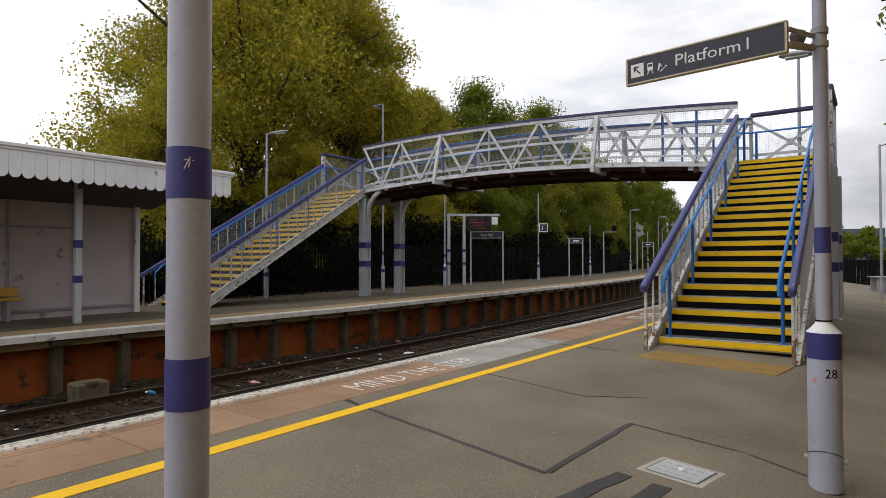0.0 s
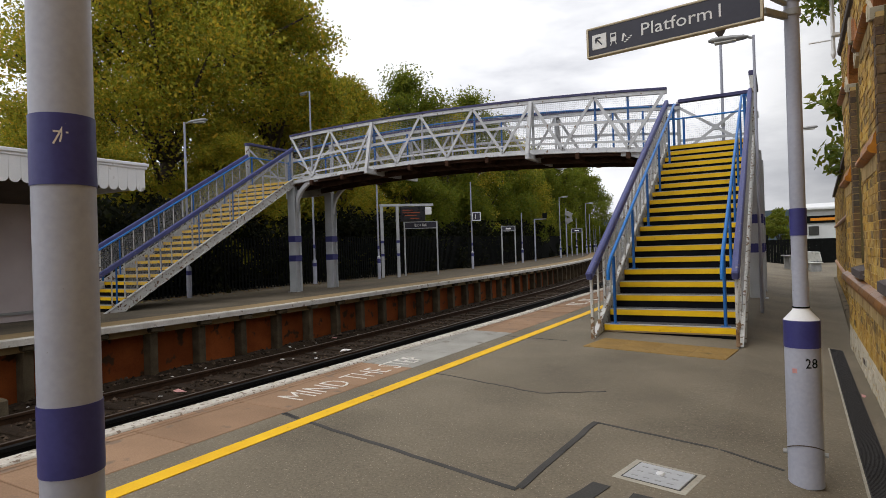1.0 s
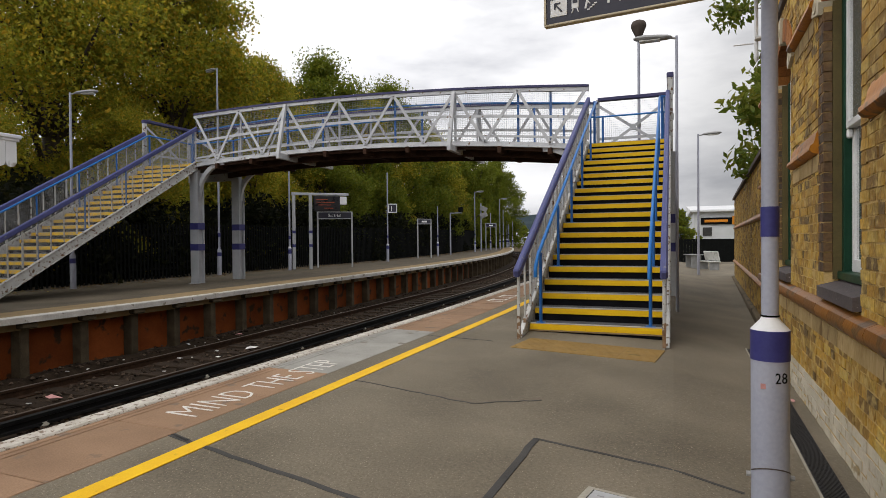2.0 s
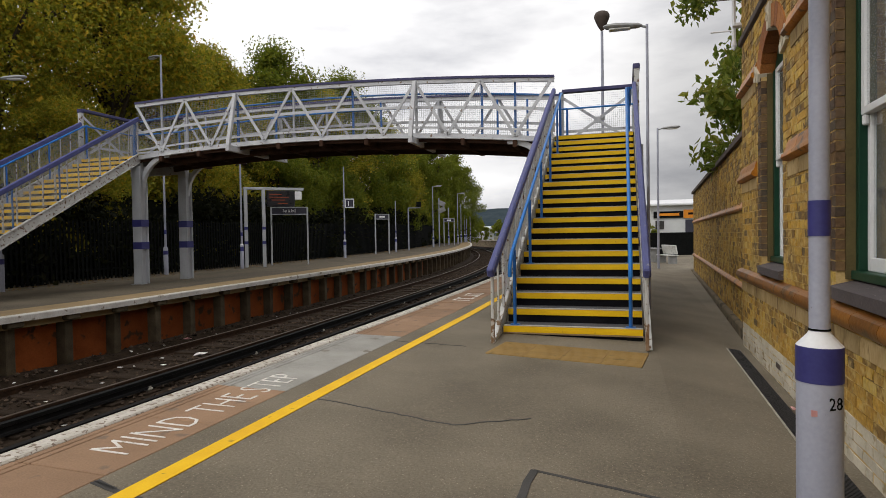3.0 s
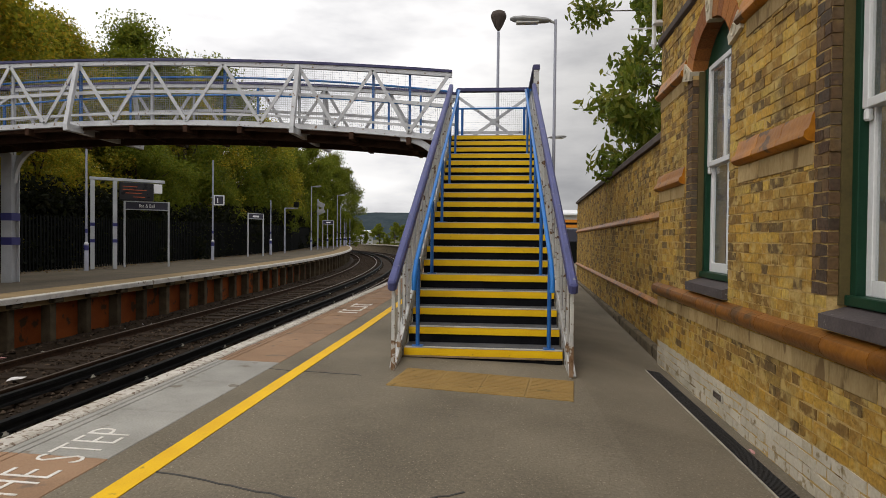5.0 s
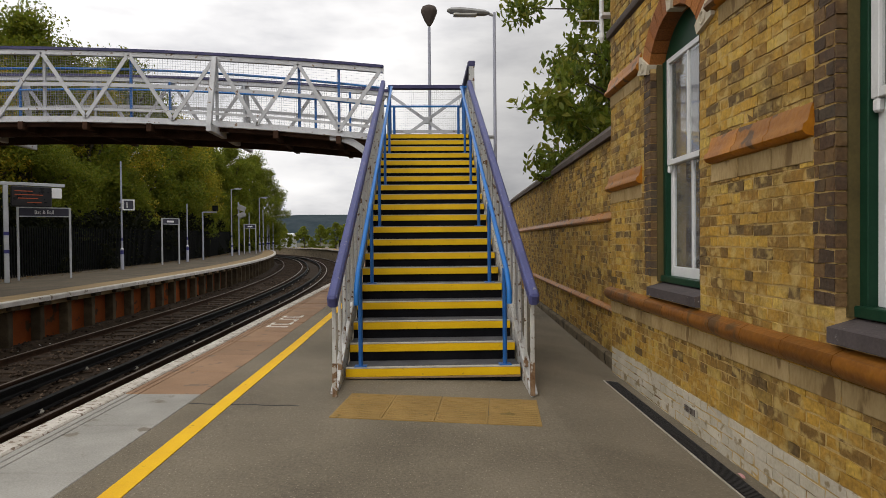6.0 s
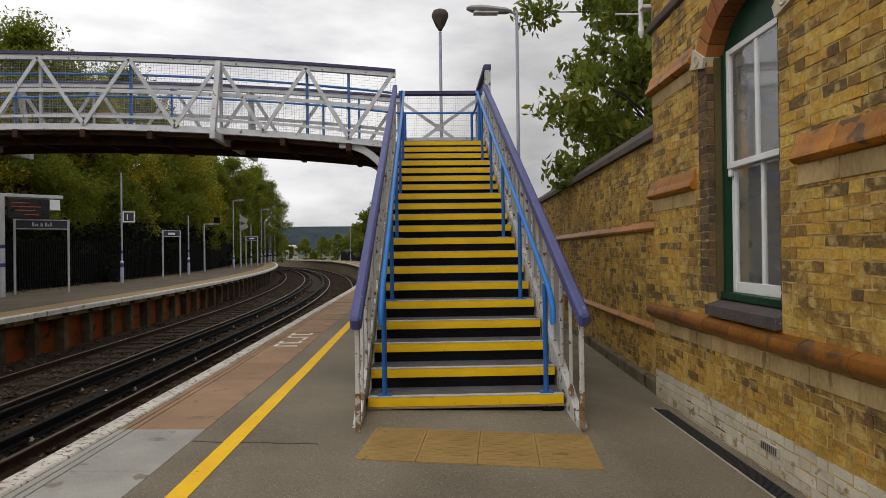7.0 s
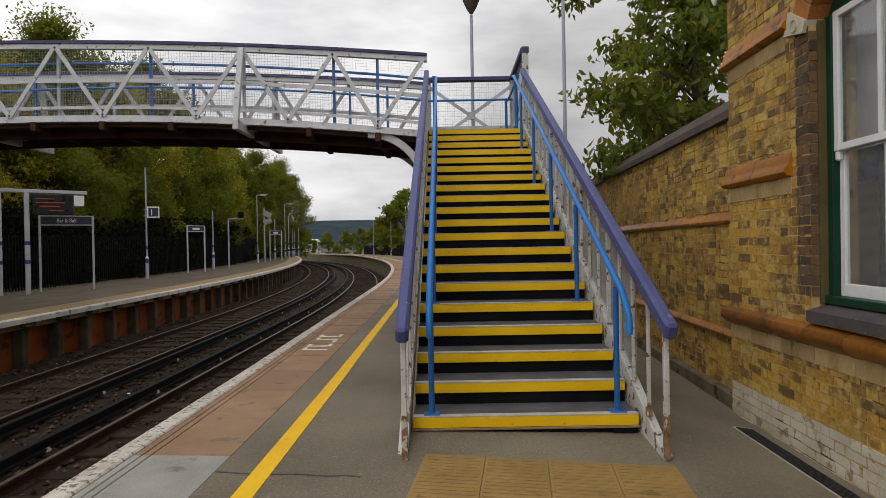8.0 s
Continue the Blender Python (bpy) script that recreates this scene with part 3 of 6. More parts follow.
def wire_panel(g, p, u, v, nu, nv, t=0.003):
    """A welded mesh between p, p+u and p+v."""
    p, u, v = Vector(p), Vector(u), Vector(v)
    for i in range(nu + 1):
        a = p + u * (i / nu)
        g.beam(a, a + v, t, t, up=tuple(u.normalized()))
    for j in range(nv + 1):
        a = p + v * (j / nv)
        g.beam(a, a + u, t, t, up=tuple(v.normalized()))


YT = GOING * 19


def stairs(name, label, x0, x1, zb, first, noses, floor, going=GOING):
    """A straight flight rising along y to the landing; nose k stands at y = at(k)."""
    t = thing(name, label, "stairs", "footbridge flights")
    at = lambda k: YT - going * (19 - k)
    zn = lambda y: zb + RISE / going * (y - at(0))
    w = x1 - x0
    me_nose = Geo().box(x0, x1, -0.012, 0.004, -0.085, -0.006, 0.003).mesh("nosing", NOSE)
    me_strip = Geo().box(x0, x1, -0.014, 0.05, -0.006, 0.003).mesh("nosing_strip", NOSE_TOP)
    me_tread = Geo().box(x0, x1, 0.05, going + 0.02, -0.045, 0.0).mesh("tread", TREAD)
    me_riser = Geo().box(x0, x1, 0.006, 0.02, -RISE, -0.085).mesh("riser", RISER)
    for k in range(first, noses):
        m = pose(0, at(k), zb + RISE * k)
        s = piece("tread", me_tread, t, m)
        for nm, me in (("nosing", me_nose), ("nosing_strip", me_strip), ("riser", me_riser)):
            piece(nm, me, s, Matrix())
    y0, y1 = at(first) - 0.5, at(noses - 1)
    for side, x in ((-1, x0 - 0.03), (1, x1 + 0.03)):
        st = Geo()
        st.beam((x, y0 + 0.06, zn(y0) - 0.03), (x, y1 + 0.02, zn(y1) - 0.07), 0.018, 0.25, 0.003)
        st.beam((x + side * 0.03, y0 + 0.06, zn(y0) + 0.09), (x + side * 0.03, y1, zn(y1) + 0.05), 0.055, 0.014)
        st.beam((x + side * 0.03, y0 + 0.06, zn(y0) - 0.17), (x + side * 0.03, y1, zn(y1) - 0.21), 0.07, 0.016)
        s = part("stringer", st, WORN_WHITE, t, "chipped white steel stringer")
        rv = Geo()
        for i in range(44):
            y = y0 + 0.15 + i * (y1 - y0 - 0.2) / 43
            rv.lathe(0, 0, [(0.014, 0), (0.010, 0.012)], 6)
            k = len(rv.v) - 12
            for q in range(k, len(rv.v)):
                vx, vy, vz = rv.v[q]
                rv.v[q] = (x + side * (0.012 + vz), y + vx, zn(y) + (0.06 if i % 2 else -0.10) + vy)
        tagged(part("rivet_row", rv, WORN_WHITE, s), kind="stuff")
        part("top_rail", Geo().beam((x, y0 - 0.12, zn(y0 - 0.12) + 1.02), (x, y1 + 0.05, zn(y1 + 0.05) + 1.02), 0.085, 0.12, 0.02), RAIL_BLUE, t, "purple-blue painted rail")
        n = 20
        for i in range(n + 1):
            y = y0 + i * (y1 - y0) / n
            b = Geo().beam((x, y, floor if i == 0 else zn(y) + 0.1), (x, y, zn(y) + 0.98), 0.026 if i % 4 else 0.036, 0.026 if i % 4 else 0.036, 0.004)
            part("baluster", b, WORN_WHITE, t)
        for yy, hh in ((y0, 0.30), (y0 + 0.35, 0.06)):
            part("rusted_foot", Geo().box(x - 0.020, x + 0.020, yy - 0.020, yy + 0.020, (floor if yy == y0 else zn(yy) + 0.1), (floor if yy == y0 else zn(yy) + 0.1) + hh, 0.003), RUST, t, "rusted post foot")
        g = Geo()
        wire_panel(g, (x + side * 0.02, y0 + 0.68, zn(y0 + 0.68) + 0.12), (0, y1 - y0 - 0.68, zn(y1) - zn(y0 + 0.68)), (0, 0, 0.82), 240, 30)
        part("mesh_panel", g, WIRE, t, "fine grey wire mesh")
        # inner tube rail
        xi = x - side * 0.17
        ys = at(first)
        pts = [(xi, ys - 0.27, zn(ys - 0.2) + 0.74), (xi, ys - 0.27, zn(ys - 0.2) + 0.86), (xi, ys - 0.22, zn(ys - 0.2) + 0.92), (xi, ys - 0.1, zn(ys) + 0.93), (xi, y1 - 0.05, zn(y1) + 0.93)]
        pts += [(xi, y1 + 0.12, zn(y1) + 0.98)]
        h = part("handrail", Geo().tube(pts, 0.025, 10), TUBE_BLUE, t, "bright blue tubular handrail", True)
        for k in range(first, noses, 4):
            y, z = at(k) + 0.06, zb + RISE * k
            part("handrail_post", Geo().tube([(xi, y, z), (xi, y, z + 0.95)], 0.022, 10), POST_BLUE, h, smooth=True)
            part("base_plate", Geo().box(xi - 0.06, xi + 0.06, y - 0.05, y + 0.05, z, z + 0.012, 0.003), POST_BLUE, h)
    return t


stairs("footbridge_stairs", "steel footbridge stairs with yellow nosings and blue handrails", -0.92, 0.77, 0.10, 0, 20, gz(0))
stairs("footbridge_stairs", "steel footbridge stairs with yellow nosings rising beside the white shelter", -14.75, -12.72, 0.29, -1, 20, far_z(0), 0.3043)

YN, YF = 6.44, 8.40
ztop = lambda x: 4.83 - 0.09 * (x + 0.97) - 0.0055 * (x + 0.97) ** 2
zbot = lambda x: 3.475 - 0.1173 * (x + 0.97) - 0.00853 * (x + 0.97) ** 2
XL, XR = -12.74, -0.94
bridge = thing("footbridge_span", "white-grey arched steel lattice footbridge over the tracks", "footbridge")


def arc(y, zf, dz, a=XL, b=XR, n=16):
    return [(a + (b - a) * i / n, y, zf(a + (b - a) * i / n) + dz) for i in range(n + 1)]


def chain(g, pts, w, h):
    """A bar of w by h carried along points that lie in one upright plane."""
    v = [Vector(p) for p in pts]
    k = len(g.v)
    for i, p in enumerate(v):
        t = (v[min(i + 1, len(v) - 1)] - v[max(i - 1, 0)]).normalized()
        lat = t.cross(Vector((0, 0, 1))).normalized()
        up = lat.cross(t)
        for q, r in ((-1, -1), (1, -1), (1, 1), (-1, 1)):
            g.v.append(tuple(p + lat * w / 2 * q + up * h / 2 * r))
    for i in range(len(v) - 1):
        for j in range(4):
            a, b = k + i * 4 + j, k + i * 4 + (j + 1) % 4
            g.f.append((a, b, b + 4, a + 4))
    e = k + (len(v) - 1) * 4
    g.f += [(k + 3, k + 2, k + 1, k), (e, e + 1, e + 2, e + 3)]
    return g


TOPS = [-1.0, -2.65, -4.3, -6.0, -7.7, -9.4, -11.05, -12.68]
BOTS = [-1.85, -3.48, -5.15, -6.85, -8.55, -10.22, -11.86]
for y, out in ((YN, -1), (YF, 1)):
    part("top_chord", chain(Geo(), arc(y, ztop, -0.06), 0.09, 0.09), TRUSS_PAINT, bridge)
    part("cap_rail", chain(Geo(), arc(y, ztop, 0.015), 0.14, 0.055), CAP_BLUE, bridge, "dark blue painted cap rail")
    part("bottom_chord", chain(Geo(), arc(y, zbot, -0.06), 0.05, 0.10), TRUSS_PAINT, bridge)
    part("bottom_flange", chain(Geo(), arc(y, zbot, -0.125), 0.14, 0.016), TRUSS_PAINT, bridge)
    mid = lambda x: zbot(x) + 0.62
    part("mid_rail", chain(Geo(), arc(y + out * 0.03, mid, 0), 0.02, 0.07), TRUSS_PAINT, bridge)
    part("toe_rail", chain(Geo(), arc(y + out * 0.03, zbot, 0.13), 0.02, 0.05), TRUSS_PAINT, bridge)
    seq = []
    for a, b in zip(TOPS, BOTS):
        seq += [(a, 1), (b, 0)]
    seq.append((TOPS[-1], 1))
    for (a, ta), (b, tb) in zip(seq, seq[1:]):
        p = (a, y + out * 0.045, (ztop(a) - 0.06) if ta else zbot(a) - 0.03)
        q = (b, y + out * 0.045, (ztop(b) - 0.06) if tb else zbot(b) - 0.03)
        part("diagonal", Geo().beam(p, q, 0.075, 0.022, 0.003, up=(0, 1, 0)), TRUSS_PAINT, bridge)
    for x in (-4.3, -9.4):
        part("outrigger_strut", Geo().beam((x, y + out * 0.06, ztop(x) - 0.05), (x, y + out * 0.42, zbot(x) - 0.17), 0.09, 0.10, 0.008, up=(1, 0, 0)), TRUSS_PAINT, bridge, "pale sloping outrigger strut")
    for i, x in enumerate(TOPS[1:-1] + [-1.85, -11.9]):
        if x > XL:
            part("infill_post", Geo().box(x - 0.025, x + 0.025, y - out * 0.07, y - out * 0.03, zbot(x), ztop(x) - 0.1, 0.004), GREY_PAINT if i % 2 else POST_BLUE, bridge)
    g = Geo()
    for i in range(236):
        x = XL + (XR - XL) * i / 235
        g.beam((x, y - out * 0.02, zbot(x)), (x, y - out * 0.02, ztop(x) - 0.1), 0.003, 0.003, up=(1, 0, 0))
    for j in range(25):
        chain(g, [(x, yy, zbot(x) + (ztop(x) - 0.1 - zbot(x)) * j / 24) for x, yy, _ in arc(y - out * 0.02, zbot, 0)], 0.003, 0.003)
    part("mesh_panel", g, WIRE, bridge, "fine grey wire mesh")
    part("handrail", Geo().tube(arc(y - out * 0.14, zbot, 0.98), 0.024, 8), TUBE_BLUE, bridge, "blue tubular handrail", True)
    part("edge_fascia", chain(Geo(), arc(y - out * 0.05, zbot, -0.17), 0.02, 0.08), DECK_WOOD, bridge)
for i in range(48):
    a = XL + (XR - XL) * i / 48
    b = XL + (XR - XL) * (i + 1) / 48 - 0.008
    z0, z1 = zbot(a) - 0.05, zbot(b) - 0.05
    part("deck_plank", Geo().poly([(a, YN + 0.06, z0 - 0.06), (b, YN + 0.06, z1 - 0.06), (b, YF - 0.06, z1 - 0.06), (a, YF - 0.06, z0 - 0.06), (a, YN + 0.06, z0), (b, YN + 0.06, z1), (b, YF - 0.06, z1), (a, YF - 0.06, z0)],
                                  [(0, 1, 2, 3), (4, 7, 6, 5), (0, 4, 5, 1), (3, 2, 6, 7), (0, 3, 7, 4), (1, 5, 6, 2)]), DECK_WOOD, bridge)
for x in (-1.85, -3.1, -4.3, -5.6, -6.85, -8.1, -9.4, -10.6, -11.86):
    e = 0.46 if x in (-4.3, -9.4) else 0.10
    part("cross_beam", Geo().box(x - 0.05, x + 0.05, YN - e, YF + e, zbot(x) - 0.29, zbot(x) - 0.13, 0.006), DECK_WOOD if e < 0.2 else TRUSS_PAINT, bridge, "dark cross beam")
for y in (YN + 0.5, YF - 0.5):
    part("stringer_beam", chain(Geo(), arc(y, zbot, -0.25), 0.07, 0.16), DECK_WOOD, bridge)


def bracket(x, y, sgn, zc, r=0.95):
    """A curved steel bracket in the plane of the truss, from a column to the deck."""
    g = Geo()
    n = 12
    for yy in (y - 0.05, y + 0.05):
        for i in range(n + 1):
            a = math.pi / 2 * i / n
            g.v.append((x + sgn * (r - r * math.cos(a)), yy, zc - r + r * math.sin(a)))
        for i in range(n + 1):
            a = math.pi / 2 * i / n
            g.v.append((x + sgn * max(0.0, (r - (r + 0.13) * math.cos(a))), yy, min(zc + 0.10, zc - r + (r + 0.13) * math.sin(a))))
    m = n + 1
    for i in range(n):
        for o in (0, 2 * m):
            g.f.append((o + i, o + i + 1, o + m + i + 1, o + m + i))
        g.f.append((i, i + 1, 2 * m + i + 1, 2 * m + i))
        g.f.append((m + i, m + i + 1, 3 * m + i + 1, 3 * m + i))
    return g


def column(x, y, z0, z1, parent, bands=True):
    g = Geo()
    g.box(x - 0.15, x + 0.15, y - 0.14, y - 0.115, z0, z1, 0.003).box(x - 0.15, x + 0.15, y + 0.115, y + 0.14, z0, z1, 0.003).box(x - 0.06, x + 0.06, y - 0.115, y + 0.115, z0, z1)
    c = part("column", g, GREY_PAINT, parent, "grey painted steel column with dark blue bands")
    if bands:
        for a, b in ((z0 + 1.02, z0 + 1.22), (z0 + 1.66, z0 + 1.86)):
            part("band", Geo().box(x - 0.154, x + 0.154, y - 0.144, y + 0.144, a, b), BAND, c)
    part("foot_plate", Geo().box(x - 0.2, x + 0.2, y - 0.2, y + 0.2, z0, z0 + 0.02, 0.004), GREY_PAINT, c)
    return c


def landing(label, x0, x1, side, zg, lift=0.0):
    """side: 1 when the closed end lies towards +x."""
    t = thing("footbridge_landing", label, "landing", "footbridge landings")
    zf = 0.10 + RISE * 19 + lift
    part("floor_plate", Geo().box(x0, x1, YT + 0.04, YF + 0.05, zf - 0.10, zf - 0.003, 0.006), TREAD, t)
    part("edge_beam", Geo().box(x0 - 0.04, x1 + 0.04, YT + 0.1, YT + 0.2, zf - 0.36, zf - 0.10, 0.006), TRUSS_PAINT, t)
    part("edge_beam", Geo().box(x0 - 0.04, x1 + 0.04, YF - 0.1, YF, zf - 0.36, zf - 0.10, 0.006), TRUSS_PAINT, t)
    xs = x1 + 0.05 if side > 0 else x0 - 0.05
    zr = 4.94 + lift
    for (a, b, nm) in (((x0 - 0.02, YF + 0.04), (x1 + 0.02, YF + 0.04), "back"), ((xs, YT + 0.1), (xs, YF), "end")):
        for p in (a, b):
            part("post", Geo().box(p[0] - 0.04, p[0] + 0.04, p[1] - 0.04, p[1] + 0.04, zf - 0.3, zr, 0.005), GREY_PAINT, t)
        part("cap_rail", Geo().beam((*a, zr), (*b, zr), 0.15, 0.09, 0.012), CAP_BLUE, t, "dark blue painted cap rail")
        part("mid_rail", Geo().beam((*a, zf + 0.42), (*b, zf + 0.42), 0.03, 0.07), TRUSS_PAINT, t)
        part("brace", Geo().beam((*a, zf + 0.05), (*b, zr - 0.15), 0.02, 0.07), TRUSS_PAINT, t)
        part("brace", Geo().beam((*b, zf + 0.05), (*a, zr - 0.15), 0.02, 0.07), TRUSS_PAINT, t)
        part("boss", Geo().beam(((a[0] + b[0]) / 2 - 0.08, (a[1] + b[1]) / 2, (zf + zr - 0.1) / 2), ((a[0] + b[0]) / 2 + 0.08, (a[1] + b[1]) / 2, (zf + zr - 0.1) / 2), 0.05, 0.16, 0.01), TRUSS_PAINT, t)
        g = Geo()
        d = Vector((b[0] - a[0], b[1] - a[1], 0))
        wire_panel(g, (a[0], a[1] + 0.02, zf), d, (0, 0, zr - zf), 36, 26)
        part("mesh_panel", g, WIRE, t, "fine grey wire mesh")
        i = Vector((-side * 0.12 if nm == "end" else 0, -0.14 if nm == "back" else 0, 0))
        part("handrail", Geo().tube([Vector((*a, zf + 0.98)) + i, Vector((*b, zf + 0.98)) + i], 0.024, 8), TUBE_BLUE, t, "blue tubular handrail", True)
    for x in (x0 + 0.12, x1 - 0.12):
        part("handrail_post", Geo().tube([(x, YT + 0.1, zf), (x, YT + 0.1, zf + 1.0)], 0.03, 10), POST_BLUE, t, smooth=True)
        part("handrail_post", Geo().tube([(x, YF - 0.1, zf), (x, YF - 0.1, zf + 1.0)], 0.03, 10), POST_BLUE, t, smooth=True)
    part("corner_post", Geo().box(xs - 0.055, xs + 0.055, YT + 0.02, YT + 0.13, zf - 0.4, 4.86 + lift, 0.006), WORN_WHITE, t)
    part("post_cap", Geo().box(xs - 0.065, xs + 0.065, YT + 0.01, YT + 0.14, 4.86 + lift, 4.97 + lift, 0.006), CAP_BLUE, t)
    xi = x0 if side > 0 else x1
    for x in ((xi, xs - 0.02) if side > 0 else (xi,)):
        for y in (YN + 0.05, YF - 0.05):
            column(x, y, zg, zf - 0.3, t)
    for y in (YN + 0.05, YF - 0.05):
        part("curved_bracket", bracket(xi - side * 0.15, y, -side, zbot(xi) - 0.10), TRUSS_PAINT, t, "curved pale steel bracket")
    return t


landing("railed landing of the footbridge with crossed braces over the asphalt platform", -0.94, 0.80, 1, gz(0.5))
landing("railed landing of the footbridge at the trees", -14.77, -12.74, -1, far_z(6.5), 0.19)

# ---- station building ----
WX, WY0, WY1, WTOP = 2.07, -13.0, 1.24, 4.6
SKEW = pose(WX, WY1, 0, 0, 0, -1.5) @ pose(-WX, -WY1, 0)
WIN = [(-1.17, -0.08), (-3.86, -2.77)]
SILL, SPRING, ARISE, RING = 0.91, 2.98, 0.34, 0.22


def arch_z(y, a, b):
    """Underside of the window arch at y."""
    h, c = (b - a) / 2, (a + b) / 2
    r = (h * h + ARISE * ARISE) / (2 * ARISE)
    return SPRING + math.sqrt(max(0.0, r * r - (y - c) ** 2)) - (r - ARISE)


wall = tagged(new("wall_station"), "yellow-brown stock brick station wall with terracotta string courses", "wall", kind="structure")
g = Geo()
xb, xe = WX - 0.004, WX + 0.34
edges = [WY1] + [e for a, b in WIN for e in (b, a)] + [WY0]
for i in range(0, len(edges), 2):
    g.box(xb, xe, edges[i + 1], edges[i], -0.4, WTOP)
for a, b in WIN:
    g.box(xb, xe, a, b, -0.3, SILL - 0.14)
    n = 16
    for i in range(n):
        y0, y1 = a + (b - a) * i / n, a + (b - a) * (i + 1) / n
        zz = max(arch_z(y0, a, b), arch_z(y1, a, b)) + 0.02
        g.box(xb, xe, y0, y1, zz, WTOP)
wall.matrix_basis = SKEW
part("mortar_wall", g, MORTAR, wall)
part("end_wall", Geo().box(xe, 8.0, WY1 - 0.33, WY1 - 0.01, -0.3, WTOP), MORTAR, wall)
part("back_walls", Geo().box(7.7, 8.0, WY0, WY1 - 0.34, -0.3, WTOP).box(xe, 7.7, WY0, WY0 + 0.3, -0.3, WTOP), MORTAR, wall)
tagged(part("ceiling", Geo().box(WX - 0.28, 8.1, WY0 - 0.3, WY1 + 0.26, WTOP, WTOP + 0.2, 0.01), GREEN_PAINT), "boarded eaves and ceiling of the station", "ceiling", kind="structure")
roof = tagged(part("roof", Geo().poly([(WX - 0.35, WY0, WTOP + 0.2), (WX - 0.35, WY1 + 0.3, WTOP + 0.2), (8.1, WY1 + 0.3, WTOP + 0.2), (8.1, WY0, WTOP + 0.2), (5, WY0, 7), (5, WY1 + 0.3, 7)], [(0, 1, 5, 4), (2, 3, 4, 5), (1, 2, 5), (3, 0, 4), (0, 3, 2, 1)]), COPE_DARK), "dark slate station roof", "roof", kind="structure")

# string courses
PROF_LOW = [(0, 0.60), (-0.035, 0.615), (-0.075, 0.65), (-0.085, 0.69), (-0.07, 0.73), (-0.03, 0.75), (0, 0.765)]
PROF_MID = [(0, 1.872), (-0.05, 1.882), (-0.072, 1.906), (-0.066, 1.938), (-0.042, 1.958), (-0.032, 1.99), (-0.024, 2.03), (-0.010, 2.06), (0, 2.08)]


def course(name, prof, ya, yb, x=WX, material=TERRACOTTA, parent=wall, step=0.46, dz=0.0):
    n = max(1, round((yb - ya) / step))
    L = (yb - ya) / n
    gg = Geo().sweep([(d, z + dz) for d, z in prof] + [(0.05, prof[-1][1] + dz), (0.05, prof[0][1] + dz)], [0.002, L - 0.004], lambda s, d: (d, s))
    me = gg.mesh(name, material, True)
    for i in range(n):
        piece(name, me, parent, pose(x, ya + i * L, 0))


course("terracotta_block", PROF_LOW, WY0, WY1 + 0.06, material=GLAZED)
for a, b in ((0.15, WY1 + 0.05), (-2.60, -1.38), (-6, -4.07)):
    course("terracotta_block", PROF_MID, a, b)
    course("terracotta_block", PROF_MID, a - 0.0, b, dz=1.12)
UP = [(0, 0), (-0.04, 0.03), (-0.05, 0.08), (-0.03, 0.12), (0, 0.14)]
course("moulded_course", [(d, 3.66 + z) for d, z in UP], -6, WY1 + 0.05, material=COPE_DARK)

for z0, z1, runs in ((1.735, 1.868, ((0.15, WY1), (-2.60, -1.38))), (0.472, 0.596, ((-6.0, WY1),)), (2.86, 2.99, ((0.22, WY1), (-2.44, -1.5)))):
    for a, b in runs:
        n = max(1, round((b - a) / 0.45))
        L = (b - a) / n
        me = Geo().box(-0.016, 0.03, 0.004, L - 0.004, z0, z1, 0.004).mesh("pale_block", PALE_BLOCK)
        for i in range(n):
            piece("pale_block", me, wall, pose(WX, a + i * L, 0))
QUOIN = 0.17
BANDS = ((1.735, 1.868), (0.472, 0.596))
BH, CO, BZ = 0.065, 0.075, -0.31


def rough_brick(g, x0, x1, y0, y1, z0, z1, j=0.0065):
    """A brick with uneven corners; its hidden back is left open."""
    v = [(x0 + rng.uniform(-0.003, 0.003), y + rng.uniform(-j, j), z + rng.uniform(-j, j)) for y, z in ((y0, z0), (y1, z0), (y1, z1), (y0, z1))]
    v += [(x1, y, z) for y, z in ((y0, z0), (y1, z0), (y1, z1), (y0, z1))]
    return g.poly(v, [(0, 1, 2, 3), (0, 4, 5, 1), (1, 5, 6, 2), (2, 6, 7, 3), (3, 7, 4, 0)])


